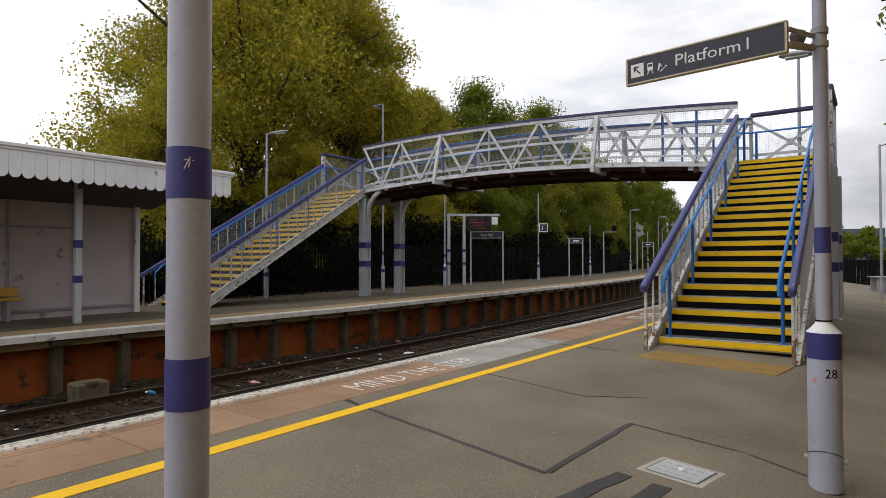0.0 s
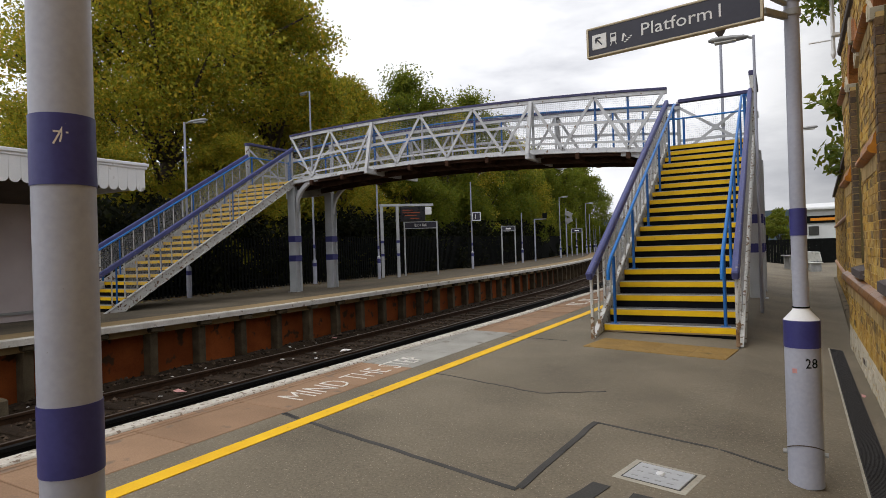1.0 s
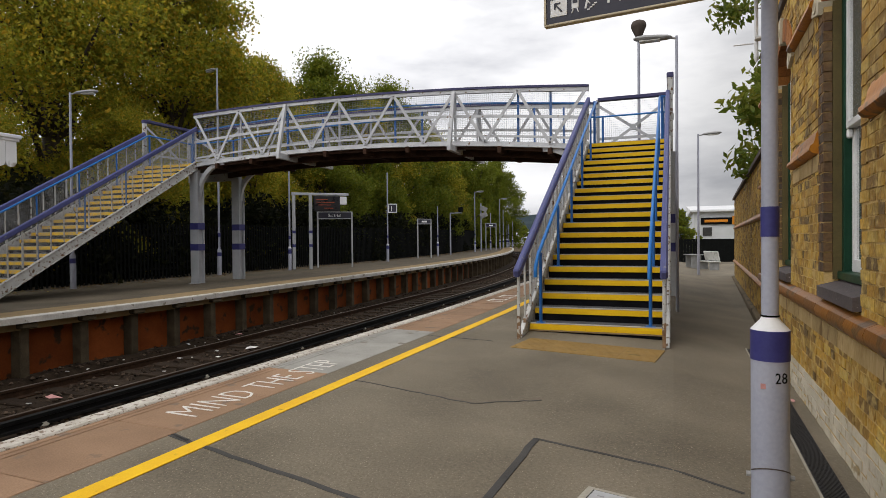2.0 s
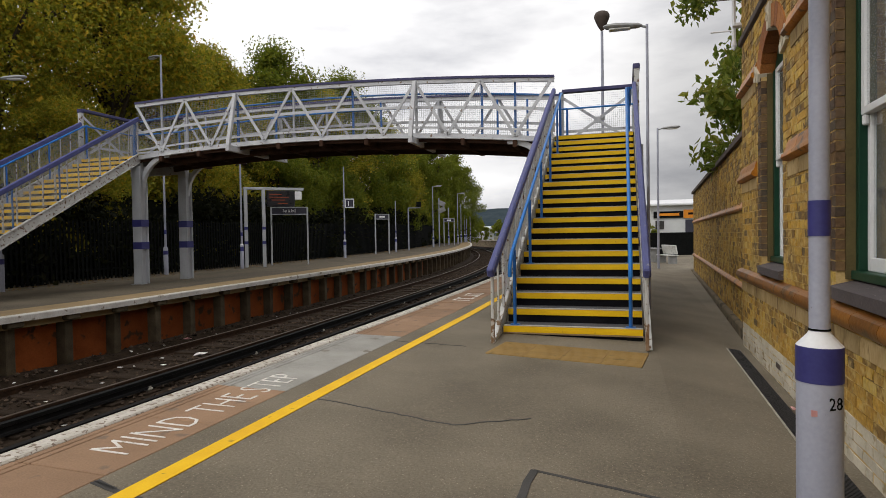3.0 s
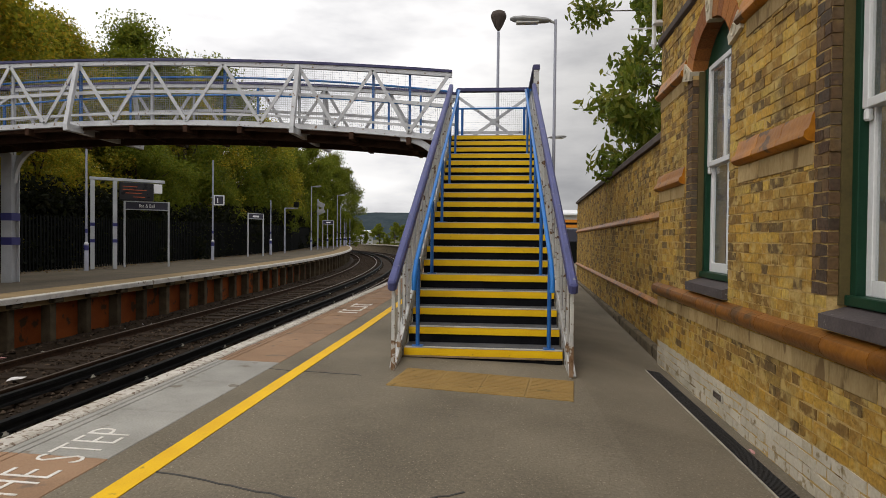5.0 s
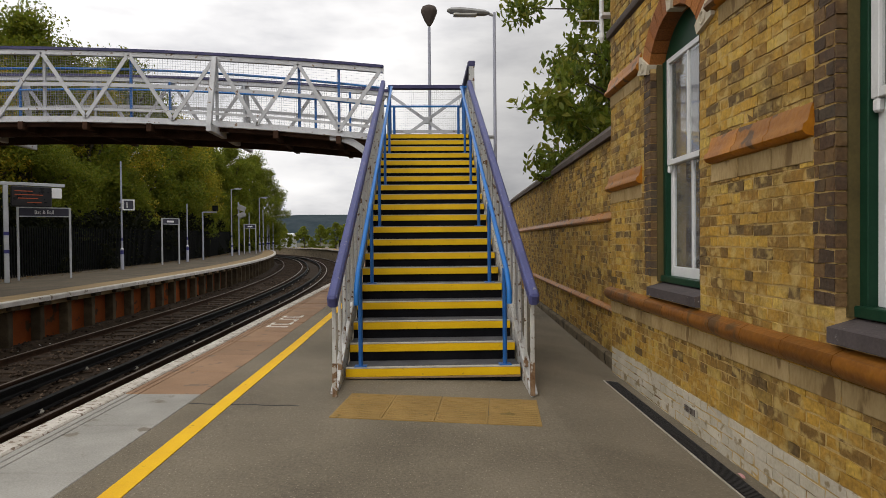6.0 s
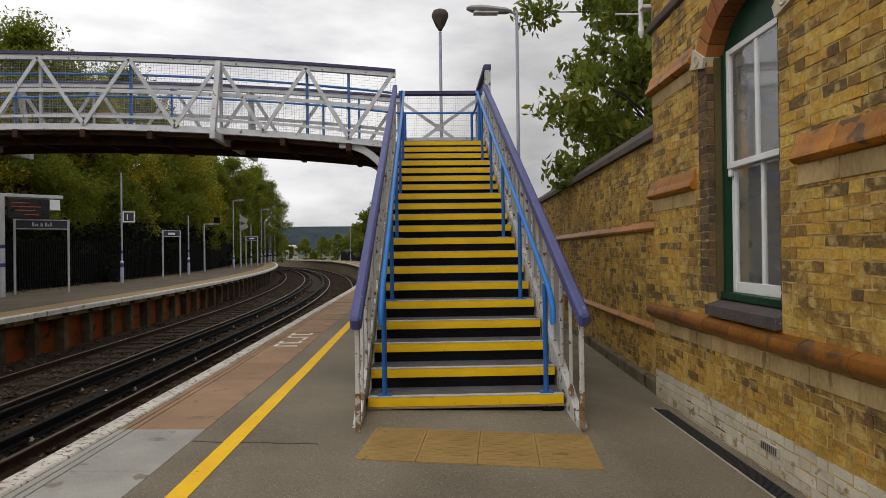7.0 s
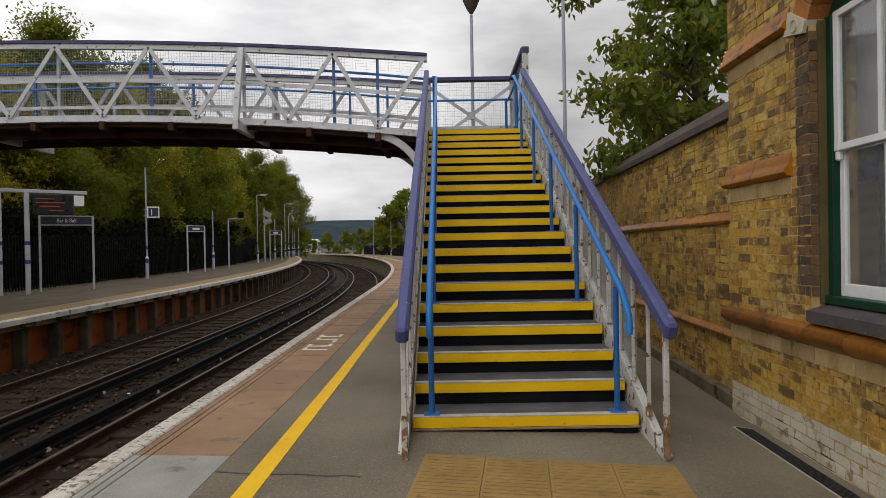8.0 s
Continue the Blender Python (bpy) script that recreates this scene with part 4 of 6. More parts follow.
BRICKS = {(round(L, 3), k): [rough_brick(Geo(), -0.009, 0.03, 0.006, L - 0.006, 0.0, BH).mesh("brick", m) for _ in range(6)] for L in (0.225, 0.1125) for k, m in (("y", BRICK), ("d", BRICK_DARK), ("w", BRICK_WHITE))}
rest = {"y": Geo(), "d": Geo(), "w": Geo()}
kept = 0
n_course = int((WTOP - BZ) / CO)
for c in range(n_course):
    z = BZ + c * CO
    y = WY1 - (0.0 if c % 2 else 0.056)
    k = 0
    first_cut = c % 2 == 0
    while y > -6.0:
        L = 0.225 if (k + c) % 2 else 0.1125
        ya, yb = y - L, y
        y -= L
        k += 1
        if k == 1:
            yb = WY1
        kind = "w" if z + BH < 0.055 else "y"
        skip = any(lo - 0.03 < z and z + BH < hi + 0.03 for lo, hi in BANDS[1:])
        for a, b in WIN:
            if z + BH > SILL - 0.13:
                inside = lambda q: a < q < b and (z < arch_z(q, a, b) + 0.0)
                rr = ((b - a) ** 2 / 4 + ARISE ** 2) / (2 * ARISE)
                ring = lambda q: z > SPRING - 0.02 and math.hypot(q - (a + b) / 2, z + 0.04 - (SPRING + ARISE - rr)) < rr + RING
                if ring((ya + yb) / 2):
                    skip = True
                if z < SPRING:
                    if ya < b < yb:
                        ya = b
                    elif ya < a < yb:
                        yb = a
                    if inside((ya + yb) / 2):
                        skip = True
                    elif b - 0.01 < ya < b + QUOIN and z > SILL - 0.02:
                        rough_brick(rest["d"], WX - 0.010, WX + 0.03, ya + 0.003, min(yb, b + QUOIN) - 0.004, z, z + BH)
                        ya = min(yb, b + QUOIN)
                elif inside((ya + yb) / 2):
                    skip = True
        if skip or yb - ya < 0.03:
            continue
        dx = rng.uniform(-0.003, 0.003)
        whole = abs((yb - ya) - L) < 1e-6
        if whole and kept < 290 and -2.45 < ya and -0.1 < z < 1.8 and kind != "d":
            kept += 1
            piece("brick", BRICKS[(round(L, 3), kind)][rng.randrange(6)], wall, pose(WX + dx, ya, z))
        else:
            rough_brick(rest[kind], WX - 0.009 + dx, WX + 0.03, ya + 0.006, yb - 0.006, z, z + BH)
for kind, material in (("y", BRICK), ("d", BRICK_DARK), ("w", BRICK_WHITE)):
    tagged(part("brickwork", rest[kind], material, wall), kind="stuff")
g = Geo()
for c in range(n_course):
    z = BZ + c * CO
    x = WX
    k = 0
    while x < 4.0:
        L = 0.1125 if (k + c) % 2 else 0.225
        g.box(x + 0.004, x + L - 0.004, WY1 - 0.03, WY1 + 0.004 + rng.uniform(-0.003, 0.003), z, z + BH)
        x += L
        k += 1
tagged(part("end_brickwork", g, BRICK, wall), kind="stuff")
for a, b in WIN:
    for yy in (a, b):
        g = Geo()
        c0, c1 = int((SILL - BZ) / CO) + 1, int((SPRING - BZ) / CO)
        for c in range(c0, c1):
            s = 1 if yy == a else -1
            g.box(WX - 0.006, WX + 0.05, min(yy, yy + s * 0.01), max(yy, yy + s * 0.01), BZ + c * CO, BZ + c * CO + BH)
        part("jamb_strip", Geo().box(WX + 0.052, WX + 0.109, min(yy, yy + s * 0.02), max(yy, yy + s * 0.02), SILL, SPRING), JAMB_OLIVE, wall, "olive painted jamb strip")
        tagged(part("reveal_bricks", g, BRICK_DARK, wall), kind="stuff")


def window(n, a, b):
    w = tagged(new("window_%d" % n), "white sash window in a dark green frame under a red brick arch", "window", kind="structure")
    w.matrix_basis = SKEW
    c, h = (a + b) / 2, (b - a) / 2
    r = (h * h + ARISE * ARISE) / (2 * ARISE)
    zc = SPRING + ARISE - r
    a0 = math.asin(h / r)
    m = 11
    for i in range(m):
        t0, t1 = -a0 - 0.02 + (2 * a0 + 0.04) * i / m, -a0 - 0.02 + (2 * a0 + 0.04) * (i + 1) / m - 0.012
        pts = []
        for x in (WX - 0.018, WX + 0.20):
            for rr, t in ((r, t0), (r, t1), (r + RING, t1), (r + RING, t0)):
                pts.append((x, c + rr * math.sin(t), zc + rr * math.cos(t)))
        part("arch_brick", Geo().poly(pts, [(0, 1, 2, 3), (7, 6, 5, 4), (0, 4, 5, 1), (1, 5, 6, 2), (2, 6, 7, 3), (3, 7, 4, 0)]), BRICK_RED, w)
    for t in (-a0 - 0.06, 0.0, a0 + 0.06):
        pts = []
        for x in (WX - 0.04, WX + 0.1):
            for rr, dt in ((r - 0.012, -0.075), (r - 0.012, 0.075), (r + RING + 0.03, 0.105), (r + RING + 0.03, -0.105)):
                pts.append((x, c + rr * math.sin(t + dt), zc + rr * math.cos(t + dt)))
        ks = part("keystone", Geo().poly(pts, [(0, 1, 2, 3), (7, 6, 5, 4), (0, 4, 5, 1), (1, 5, 6, 2), (2, 6, 7, 3), (3, 7, 4, 0)]), STONE_PALE, w, "pale carved stone block")
        gg = Geo()
        yk, zk = c + (r + 0.12) * math.sin(t), zc + (r + 0.12) * math.cos(t)
        gg.tube([(WX - 0.042, yk + 0.045 * math.cos(q * math.pi / 8), zk + 0.045 * math.sin(q * math.pi / 8)) for q in range(17)], 0.008, 5)
        part("carved_ring", gg, STONE_PALE, ks)
    x0, x1 = WX + 0.11, WX + 0.22
    fr = Geo().box(x0, x1, a, a + 0.075, SILL, SPRING + 0.02, 0.004).box(x0, x1, b - 0.075, b, SILL, SPRING + 0.02, 0.004).box(x0 - 0.03, x1, a, b, SILL, SILL + 0.06, 0.006)
    part("window_frame", fr, GREEN_PAINT, w, "dark green painted box frame")
    pts = [(x, c + r * math.sin(-a0 + 2 * a0 * i / 14), zc + r * math.cos(-a0 + 2 * a0 * i / 14)) for x in (x0 + 0.02, x1) for i in range(15)]
    part("arch_board", Geo().poly(pts, [tuple(range(15)), tuple(reversed(range(15, 30)))] + [(i, i + 1, 16 + i, 15 + i) for i in range(14)] + [(0, 15, 29, 14)]), GREEN_PAINT, w, "dark green board under the arch")
    zm = 2.03
    for z0, z1, xs in ((SILL + 0.06, zm + 0.03, x0 + 0.05), (zm - 0.02, SPRING + 0.03, x0 + 0.012)):
        s = part("sash", Geo().box(xs, xs + 0.04, a + 0.075, a + 0.13, z0, z1, 0.004).box(xs, xs + 0.04, b - 0.13, b - 0.075, z0, z1, 0.004)
                 .box(xs, xs + 0.04, a + 0.13, b - 0.13, z0, z0 + (0.09 if z0 < 1 else 0.05), 0.004).box(xs, xs + 0.04, a + 0.13, b - 0.13, z1 - 0.05, z1, 0.004)
                 .box(xs + 0.004, xs + 0.036, c - 0.018, c + 0.018, z0 + 0.05, z1 - 0.05, 0.004), SASH_WHITE, w, "white painted sash")
        for ya, yb in ((a + 0.12, c - 0.012), (c + 0.012, b - 0.12)):
            p = part("pane", Geo().box(xs + 0.016, xs + 0.022, ya, yb, z0 + 0.04, z1 - 0.04), GLASS, s)
            p.visible_shadow = False
        for yy in (a + 0.105, b - 0.105):
            if z0 > 1:
                part("sash_horn", Geo().box(xs, xs + 0.04, yy - 0.022, yy + 0.022, z0 - 0.07, z0, 0.01), SASH_WHITE, s)
    part("window_sill", Geo().poly([(WX - 0.05, a - 0.0, SILL - 0.13), (WX + 0.13, a, SILL - 0.13), (WX + 0.13, a, SILL), (WX - 0.05, a, SILL - 0.05), (WX - 0.05, b, SILL - 0.13), (WX + 0.13, b, SILL - 0.13), (WX + 0.13, b, SILL), (WX - 0.05, b, SILL - 0.05)],
                                  [(0, 3, 2, 1), (4, 5, 6, 7), (0, 4, 7, 3), (3, 7, 6, 2), (2, 6, 5, 1), (0, 1, 5, 4)]), SILL_BRICK, w, "blue-grey sloping sill")
    # Added pale sheet behind the upper panes only, imitating their bright reflection.
    part("sheen_sheet", Geo().box(x1 + 0.12, x1 + 0.14, a, b, zm, SPRING + 0.4), SHEEN_SHEET, w, "pale sheet standing in for the reflection in the upper panes")
    # Dark sheet close behind the panes; its colour stands in for the unlit room.
    part("gloom_sheet", Geo().box(x1 + 0.4, x1 + 0.42, a - 0.2, b + 0.2, 0.6, SPRING + 0.6), ROOM_DARK, w)


for i, (a, b) in enumerate(WIN):
    window(i + 1, a, b)

# low yard wall beyond the building
yard = tagged(new("wall_yard"), "lower stock brick wall with dark coping beside the footbridge stairs", "wall", kind="structure")
yard.matrix_basis = pose(2.20, WY1, 0.09, 0, 0, -3.0)
YL = 14.6
part("mortar_wall", Geo().box(-0.003, 0.30, 0, YL, -0.5, 2.5), MORTAR, yard)
part("coping", Geo().poly([(-0.07, 0, 2.5), (-0.07, 0, 2.58), (0.15, 0, 2.78), (0.37, 0, 2.58), (0.37, 0, 2.5), (-0.07, YL, 2.5), (-0.07, YL, 2.58), (0.15, YL, 2.78), (0.37, YL, 2.58), (0.37, YL, 2.5)],
                         [(0, 1, 2, 3, 4), (9, 8, 7, 6, 5), (0, 5, 6, 1), (1, 6, 7, 2), (2, 7, 8, 3), (3, 8, 9, 4), (4, 9, 5, 0)]), COPE_DARK, yard, "dark weathered coping")
course("terracotta_block", [(0, 1.455), (-0.04, 1.468), (-0.052, 1.495), (-0.04, 1.522), (-0.018, 1.545), (0, 1.60)], 0.01, YL, x=0, parent=yard)
course("terracotta_block", [(0, 0.30), (-0.05, 0.312), (-0.062, 0.340), (-0.045, 0.372), (0, 0.40)], 0.01, YL, x=0, parent=yard)
part("plinth", Geo().box(-0.10, 0.0, 0.01, YL, -0.5, -0.20, 0.02), CONCRETE, yard, "damp rendered plinth")
g = Geo()
for c in range(38):
    z = -0.36 + c * CO
    y, k = -(0.1 if c % 2 else 0.0), 0
    while y < YL:
        L = 0.1125 if (k + c) % 2 else 0.225
        if y > -0.05:
            rough_brick(g, -0.01 + rng.uniform(-0.003, 0.003), 0.03, y + 0.006, min(YL, y + L) - 0.006, z, z + BH)
        y += L
        k += 1
tagged(part("brickwork", g, BRICK, yard), kind="stuff")

# ---- columns, lamps and signs ----


def text(name, words, size, material, parent, m, width=None, thin=0.0):
    cu = bpy.data.curves.new(name, "FONT")
    cu.body, cu.size, cu.extrude, cu.resolution_u, cu.offset = words, size, 0.0015, 2, -thin
    tmp = bpy.data.objects.new(name, cu)
    scene.collection.objects.link(tmp)
    me = bpy.data.meshes.new_from_object(tmp.evaluated_get(bpy.context.evaluated_depsgraph_get()))
    bpy.data.objects.remove(tmp)
    xs = [v.co.x for v in me.vertices]
    k = width / (max(xs) - min(xs)) if width else 1.0
    for v in me.vertices:
        v.co.x = (v.co.x - min(xs)) * k
    me.materials.clear()
    me.materials.append(material)
    ob = new(name, me)
    ob.parent, ob.matrix_basis = parent, m
    return ob


def banded_pole(x, y, z0, top, r_low, r_up, z_step, bands, label, name="lamp_column", group=""):
    p = thing(name, label, "column", group)
    if z_step:
        part("lower_shaft", Geo().lathe(x, y, [(r_low, z0), (r_low, z_step - 0.05), (r_low * 0.95, z_step - 0.045)], 24), POLE_PAINT, p, smooth=True)
        part("shaft_cone", Geo().lathe(x, y, [(r_low * 1.02, z_step - 0.05), (r_up * 1.15, z_step), (r_up, z_step + 0.012)], 24), SIGN_WHITE, p, smooth=True)
        part("upper_shaft", Geo().lathe(x, y, [(r_up, z_step), (r_up * 0.85, top)], 20), POLE_PAINT, p, smooth=True)
    else:
        part("shaft", Geo().lathe(x, y, [(r_low, z0), (r_up, top)], 28), POLE_PAINT, p, smooth=True)
    for a, b in bands:
        r = (r_low if (not z_step or b < z_step) else r_up) + 0.0025
        part("band", Geo().lathe(x, y, [(r, a), (r, b)], 28), BAND, p, "dark blue painted band", True)
    return p


NX, NY = -0.28, -7.645
near_pole = banded_pole(NX, NY, gz(NX), 4.6, 0.070, 0.070, 0, ((0.69, 0.86), (1.39, 1.56)), "grey steel column with dark blue bands and scratched paint")
scr = Geo()
for p, q in (((0.0, 0.0), (0.022, 0.05)), ((0.022, 0.05), (0.012, 0.005)), ((0.0, 0.03), (0.028, 0.028))):
    scr.beam((NX + 0.052 + p[0] * 0.5, NY - 0.0505 + p[0], 1.485 + p[1]), (NX + 0.052 + q[0] * 0.5, NY - 0.0505 + q[0], 1.485 + q[1]), 0.006, 0.004)
part("scratch_mark", scr, WHITE_PAINT, near_pole)

PX, PY = 1.355, -4.62
pole = banded_pole(PX, PY, gz(PX), 4.8, 0.088, 0.040, 0.81, ((0.61, 0.76), (1.225, 1.375)), "grey lamp column with dark blue bands carrying a platform sign")
part("clamp", Geo().lathe(PX, PY, [(0.046, 2.44), (0.046, 2.475)], 16).lathe(PX, PY, [(0.046, 2.52), (0.046, 2.555)], 16), LAMP_GREY, pole, smooth=True)
part("door_edge", Geo().tube([(PX + 0.0895 * math.sin(a), PY - 0.0895 * math.cos(a), 0.05 + 0.035 * math.cos(a * 1.2)) for a in [-1.3 + 0.13 * i for i in range(21)]], 0.003, 5), COPE_DARK, pole, "service door seam")
for s in (-1, 1):
    part("door_bolt", Geo().tube([(PX + s * 0.088, PY, 0.02), (PX + s * 0.108, PY, 0.02)], 0.014, 8), LAMP_GREY, pole)
part("wire_tie", Geo().lathe(PX, PY, [(0.043, 0.825), (0.043, 0.833)], 14), BLACK, pole)
turned = radians(28)
text("column_number", "28", 0.075, BLACK, pole, pose(PX + 0.0885 * math.sin(turned) - 0.03, PY - 0.0885 * math.cos(turned) - 0.014, 0.505, 90, 0, math.degrees(turned)), 0.062)
part("sticker_scrap", Geo().box(PX - 0.052, PX - 0.028, PY - 0.082, PY - 0.072, 0.475, 0.50), LITTER_PINK, pole)

sign = thing("platform_sign", "dark navy hanging direction sign in a white frame on a column", "sign")
sign.matrix_basis = pose(0.265, -4.80, 2.352, 0, 0, -7.7)
SW, SH = 0.967, 0.183
part("board", Geo().box(0.012, SW - 0.012, -0.014, 0.014, 0.012, SH - 0.012), SIGN_DARK, sign)
part("frame", Geo().box(0, SW, -0.019, 0.019, 0, 0.012, 0.003).box(0, SW, -0.019, 0.019, SH - 0.012, SH, 0.003).box(0, 0.012, -0.019, 0.019, 0.012, SH - 0.012).box(SW - 0.012, SW, -0.019, 0.019, 0.012, SH - 0.012), STONE_PALE, sign, "off-white sign frame")
part("arrow_plate", Geo().box(0.035, 0.125, -0.017, -0.0135, 0.045, 0.135, 0.002), SIGN_WHITE, sign)
ar = Geo().beam((0.098, -0.0175, 0.068), (0.062, -0.0175, 0.108), 0.008, 0.003, up=(0, 1, 0)).beam((0.060, -0.0175, 0.112), (0.090, -0.0175, 0.112), 0.009, 0.003, up=(0, 1, 0)).beam((0.060, -0.0175, 0.114), (0.060, -0.0175, 0.084), 0.009, 0.003, up=(0, 1, 0))
part("arrow", ar, SIGN_DARK, sign)
tr = Geo().box(0.150, 0.186, -0.0165, -0.0135, 0.072, 0.122, 0.0).beam((0.150, -0.015, 0.050), (0.158, -0.015, 0.070), 0.005, 0.003, up=(0, 1, 0)).beam((0.186, -0.015, 0.050), (0.178, -0.015, 0.070), 0.005, 0.003, up=(0, 1, 0))
part("train_symbol", tr, SIGN_WHITE, sign)
part("train_window", Geo().box(0.155, 0.181, -0.018, -0.0167, 0.098, 0.114), SIGN_DARK, sign)
st = Geo()
for i in range(4):
    st.box(0.232 + 0.012 * i, 0.246 + 0.012 * i, -0.0165, -0.0135, 0.050 + 0.009 * i, 0.056 + 0.009 * i)
st.beam((0.222, -0.015, 0.060), (0.232, -0.015, 0.105), 0.010, 0.003, up=(0, 1, 0)).beam((0.232, -0.015, 0.10), (0.246, -0.015, 0.082), 0.005, 0.003, up=(0, 1, 0))
part("stair_symbol", st, SIGN_WHITE, sign)
text("lettering", "Platform", 0.102, SIGN_WHITE, sign, pose(0.335, -0.0145, 0.066, 90, 0, 0), 0.385)
text("numeral", "1", 0.102, SIGN_WHITE, sign, pose(0.755, -0.0145, 0.066, 90, 0, 0))
part("arm", Geo().beam((SW, 0, 0.135), (1.03, 0.29, 0.155), 0.02, 0.02).beam((SW, 0, 0.045), (1.03, 0.29, 0.085), 0.028, 0.035, 0.004), LAMP_GREY, sign)


def street_lamp(x, y, z0, h, turn, group, label, reach=0.45, banded=True, r=0.042):
    p = thing("street_lamp", label, "lamp", group)
    p.matrix_basis = pose(x, y, z0, 0, 0, turn)
    if banded:
        part("base_shaft", Geo().lathe(0, 0, [(r * 1.9, 0), (r * 1.9, 0.95), (r * 1.1, 1.0)], 14), POLE_PAINT, p, smooth=True)
        part("band", Geo().lathe(0, 0, [(r * 1.95, 0.72), (r * 1.95, 0.86)], 14), BAND, p)
        part("band", Geo().lathe(0, 0, [(r * 1.1, 1.45), (r * 1.1, 1.6)], 14), BAND, p)
    part("shaft", Geo().lathe(0, 0, [(r, 0), (r * 0.75, h)], 12), POLE_PAINT, p, smooth=True)
    part("arm", Geo().tube([(0, 0, h - 0.05), (reach * 0.35, 0, h - 0.02)], 0.022, 8), LAMP_GREY, p, smooth=True)
    hd = Geo()
    prof = [(0.0, 0.035, 0.02), (0.08, 0.06, 0.045), (0.25, 0.085, 0.055), (0.45, 0.10, 0.06), (0.60, 0.075, 0.045), (0.66, 0.03, 0.02)]
    for u, hw, hh in prof:
        for j in range(10):
            a = 2 * math.pi * j / 10
            hd.v.append((reach * 0.3 + u, hw * math.cos(a), h - 0.01 + u * 0.06 + hh * math.sin(a)))
    for i in range(len(prof) - 1):
        for j in range(10):
            hd.f.append((i * 10 + j, i * 10 + (j + 1) % 10, (i + 1) * 10 + (j + 1) % 10, (i + 1) * 10 + j))
    hd.f += [tuple(range(10)), tuple(reversed(range(50, 60)))]
    head = part("lamp_head", hd, LAMP_GREY, p, "grey oval lamp head", True)
    part("diffuser", Geo().box(reach * 0.3 + 0.2, reach * 0.3 + 0.56, -0.065, 0.065, h - 0.055, h - 0.02, 0.01), LAMP_GLASS, head)
    return p


street_lamp(0.97, 3.55, gz(0.97), 4.95, 180, "platform lamps", "grey lamp column with oval head beside the stairs", reach=0.25, banded=False, r=0.03)
street_lamp(1.78, 16.2, -0.2, 5.3, 5, "platform lamps", "grey lamp column with oval head beyond the yard wall", banded=False, r=0.045)
dome = thing("area_lamp", "tall thin column with a dark dome lamp behind the footbridge", "lamp")
dome.matrix_basis = pose(0.03, 9.5, -0.17)
part("shaft", Geo().lathe(0, 0, [(0.05, 0), (0.035, 6.9)], 12), POLE_PAINT, dome, smooth=True)
part("dome", Geo().lathe(0, 0, [(0.04, 6.93), (0.07, 6.98), (0.12, 7.06), (0.195, 7.24), (0.205, 7.27), (0.205, 7.33), (0.17, 7.40), (0.09, 7.44), (0.02, 7.45)], 18), COPE_DARK, dome, smooth=True)
for dz in (2.85, 4.5):
    part("collar", Geo().lathe(0, 0, [(0.055, dz), (0.055, dz + 0.10)], 12), LAMP_GREY, dome)

# far platform furniture
for (x, y, h, turn, rr) in ((-15.0, 4.1, 5.55, 20, 0.45), (-15.1, 10.1, 7.8, 160, 0.45), (-14.67, 40.1, 5.1, 0, 0.45), (-15.4, 50.5, 5.1, 0, 0.45), (-16.2, 57, 5.1, 0, 0.45)):
    street_lamp(x, y, far_z(y), h, turn, "far platform lamps", "grey lamp column with oval head before the trees", rr)
for (x, y, h) in ((-14.35, 13.5, 4.6), (-14.1, 22.4, 4.85), (-14.3, 30.6, 3.4), (-15.2, 46.5, 3.6), (-15.6, 52.5, 4.2), (-16.0, 55.5, 3.2), (-16.4, 59.5, 3.2)):
    banded_pole(x, y, far_z(y), h + 0.25, 0.075, 0.04, far_z(y) + 1.0, ((far_z(y) + 0.71, far_z(y) + 0.89), (far_z(y) + 1.33, far_z(y) + 1.47)), "thin grey column with dark blue bands on the far platform", group="far platform columns")
one = thing("number_sign", "small black square sign with a white frame and numeral", "sign")
one.matrix_basis = pose(-13.98, 22.30, 2.86, 0, 0, 20)
part("board", Geo().box(0, 0.46, -0.015, 0.015, 0, 0.46), SIGN_DARK, one)
part("frame", Geo().box(-0.02, 0.48, -0.02, 0.0, -0.02, 0.03).box(-0.02, 0.48, -0.02, 0.0, 0.43, 0.48).box(-0.02, 0.03, -0.02, 0.0, 0.03, 0.43).box(0.43, 0.48, -0.02, 0.0, 0.03, 0.43), SIGN_WHITE, one)
part("bracket", Geo().box(-0.16, 0.02, 0.0, 0.03, 0.08, 0.12).box(-0.16, 0.02, 0.0, 0.03, 0.34, 0.38), GREY_PAINT, one)
text("numeral", "1", 0.38, SIGN_WHITE, one, pose(0.15, -0.017, 0.09, 90, 0, 0))


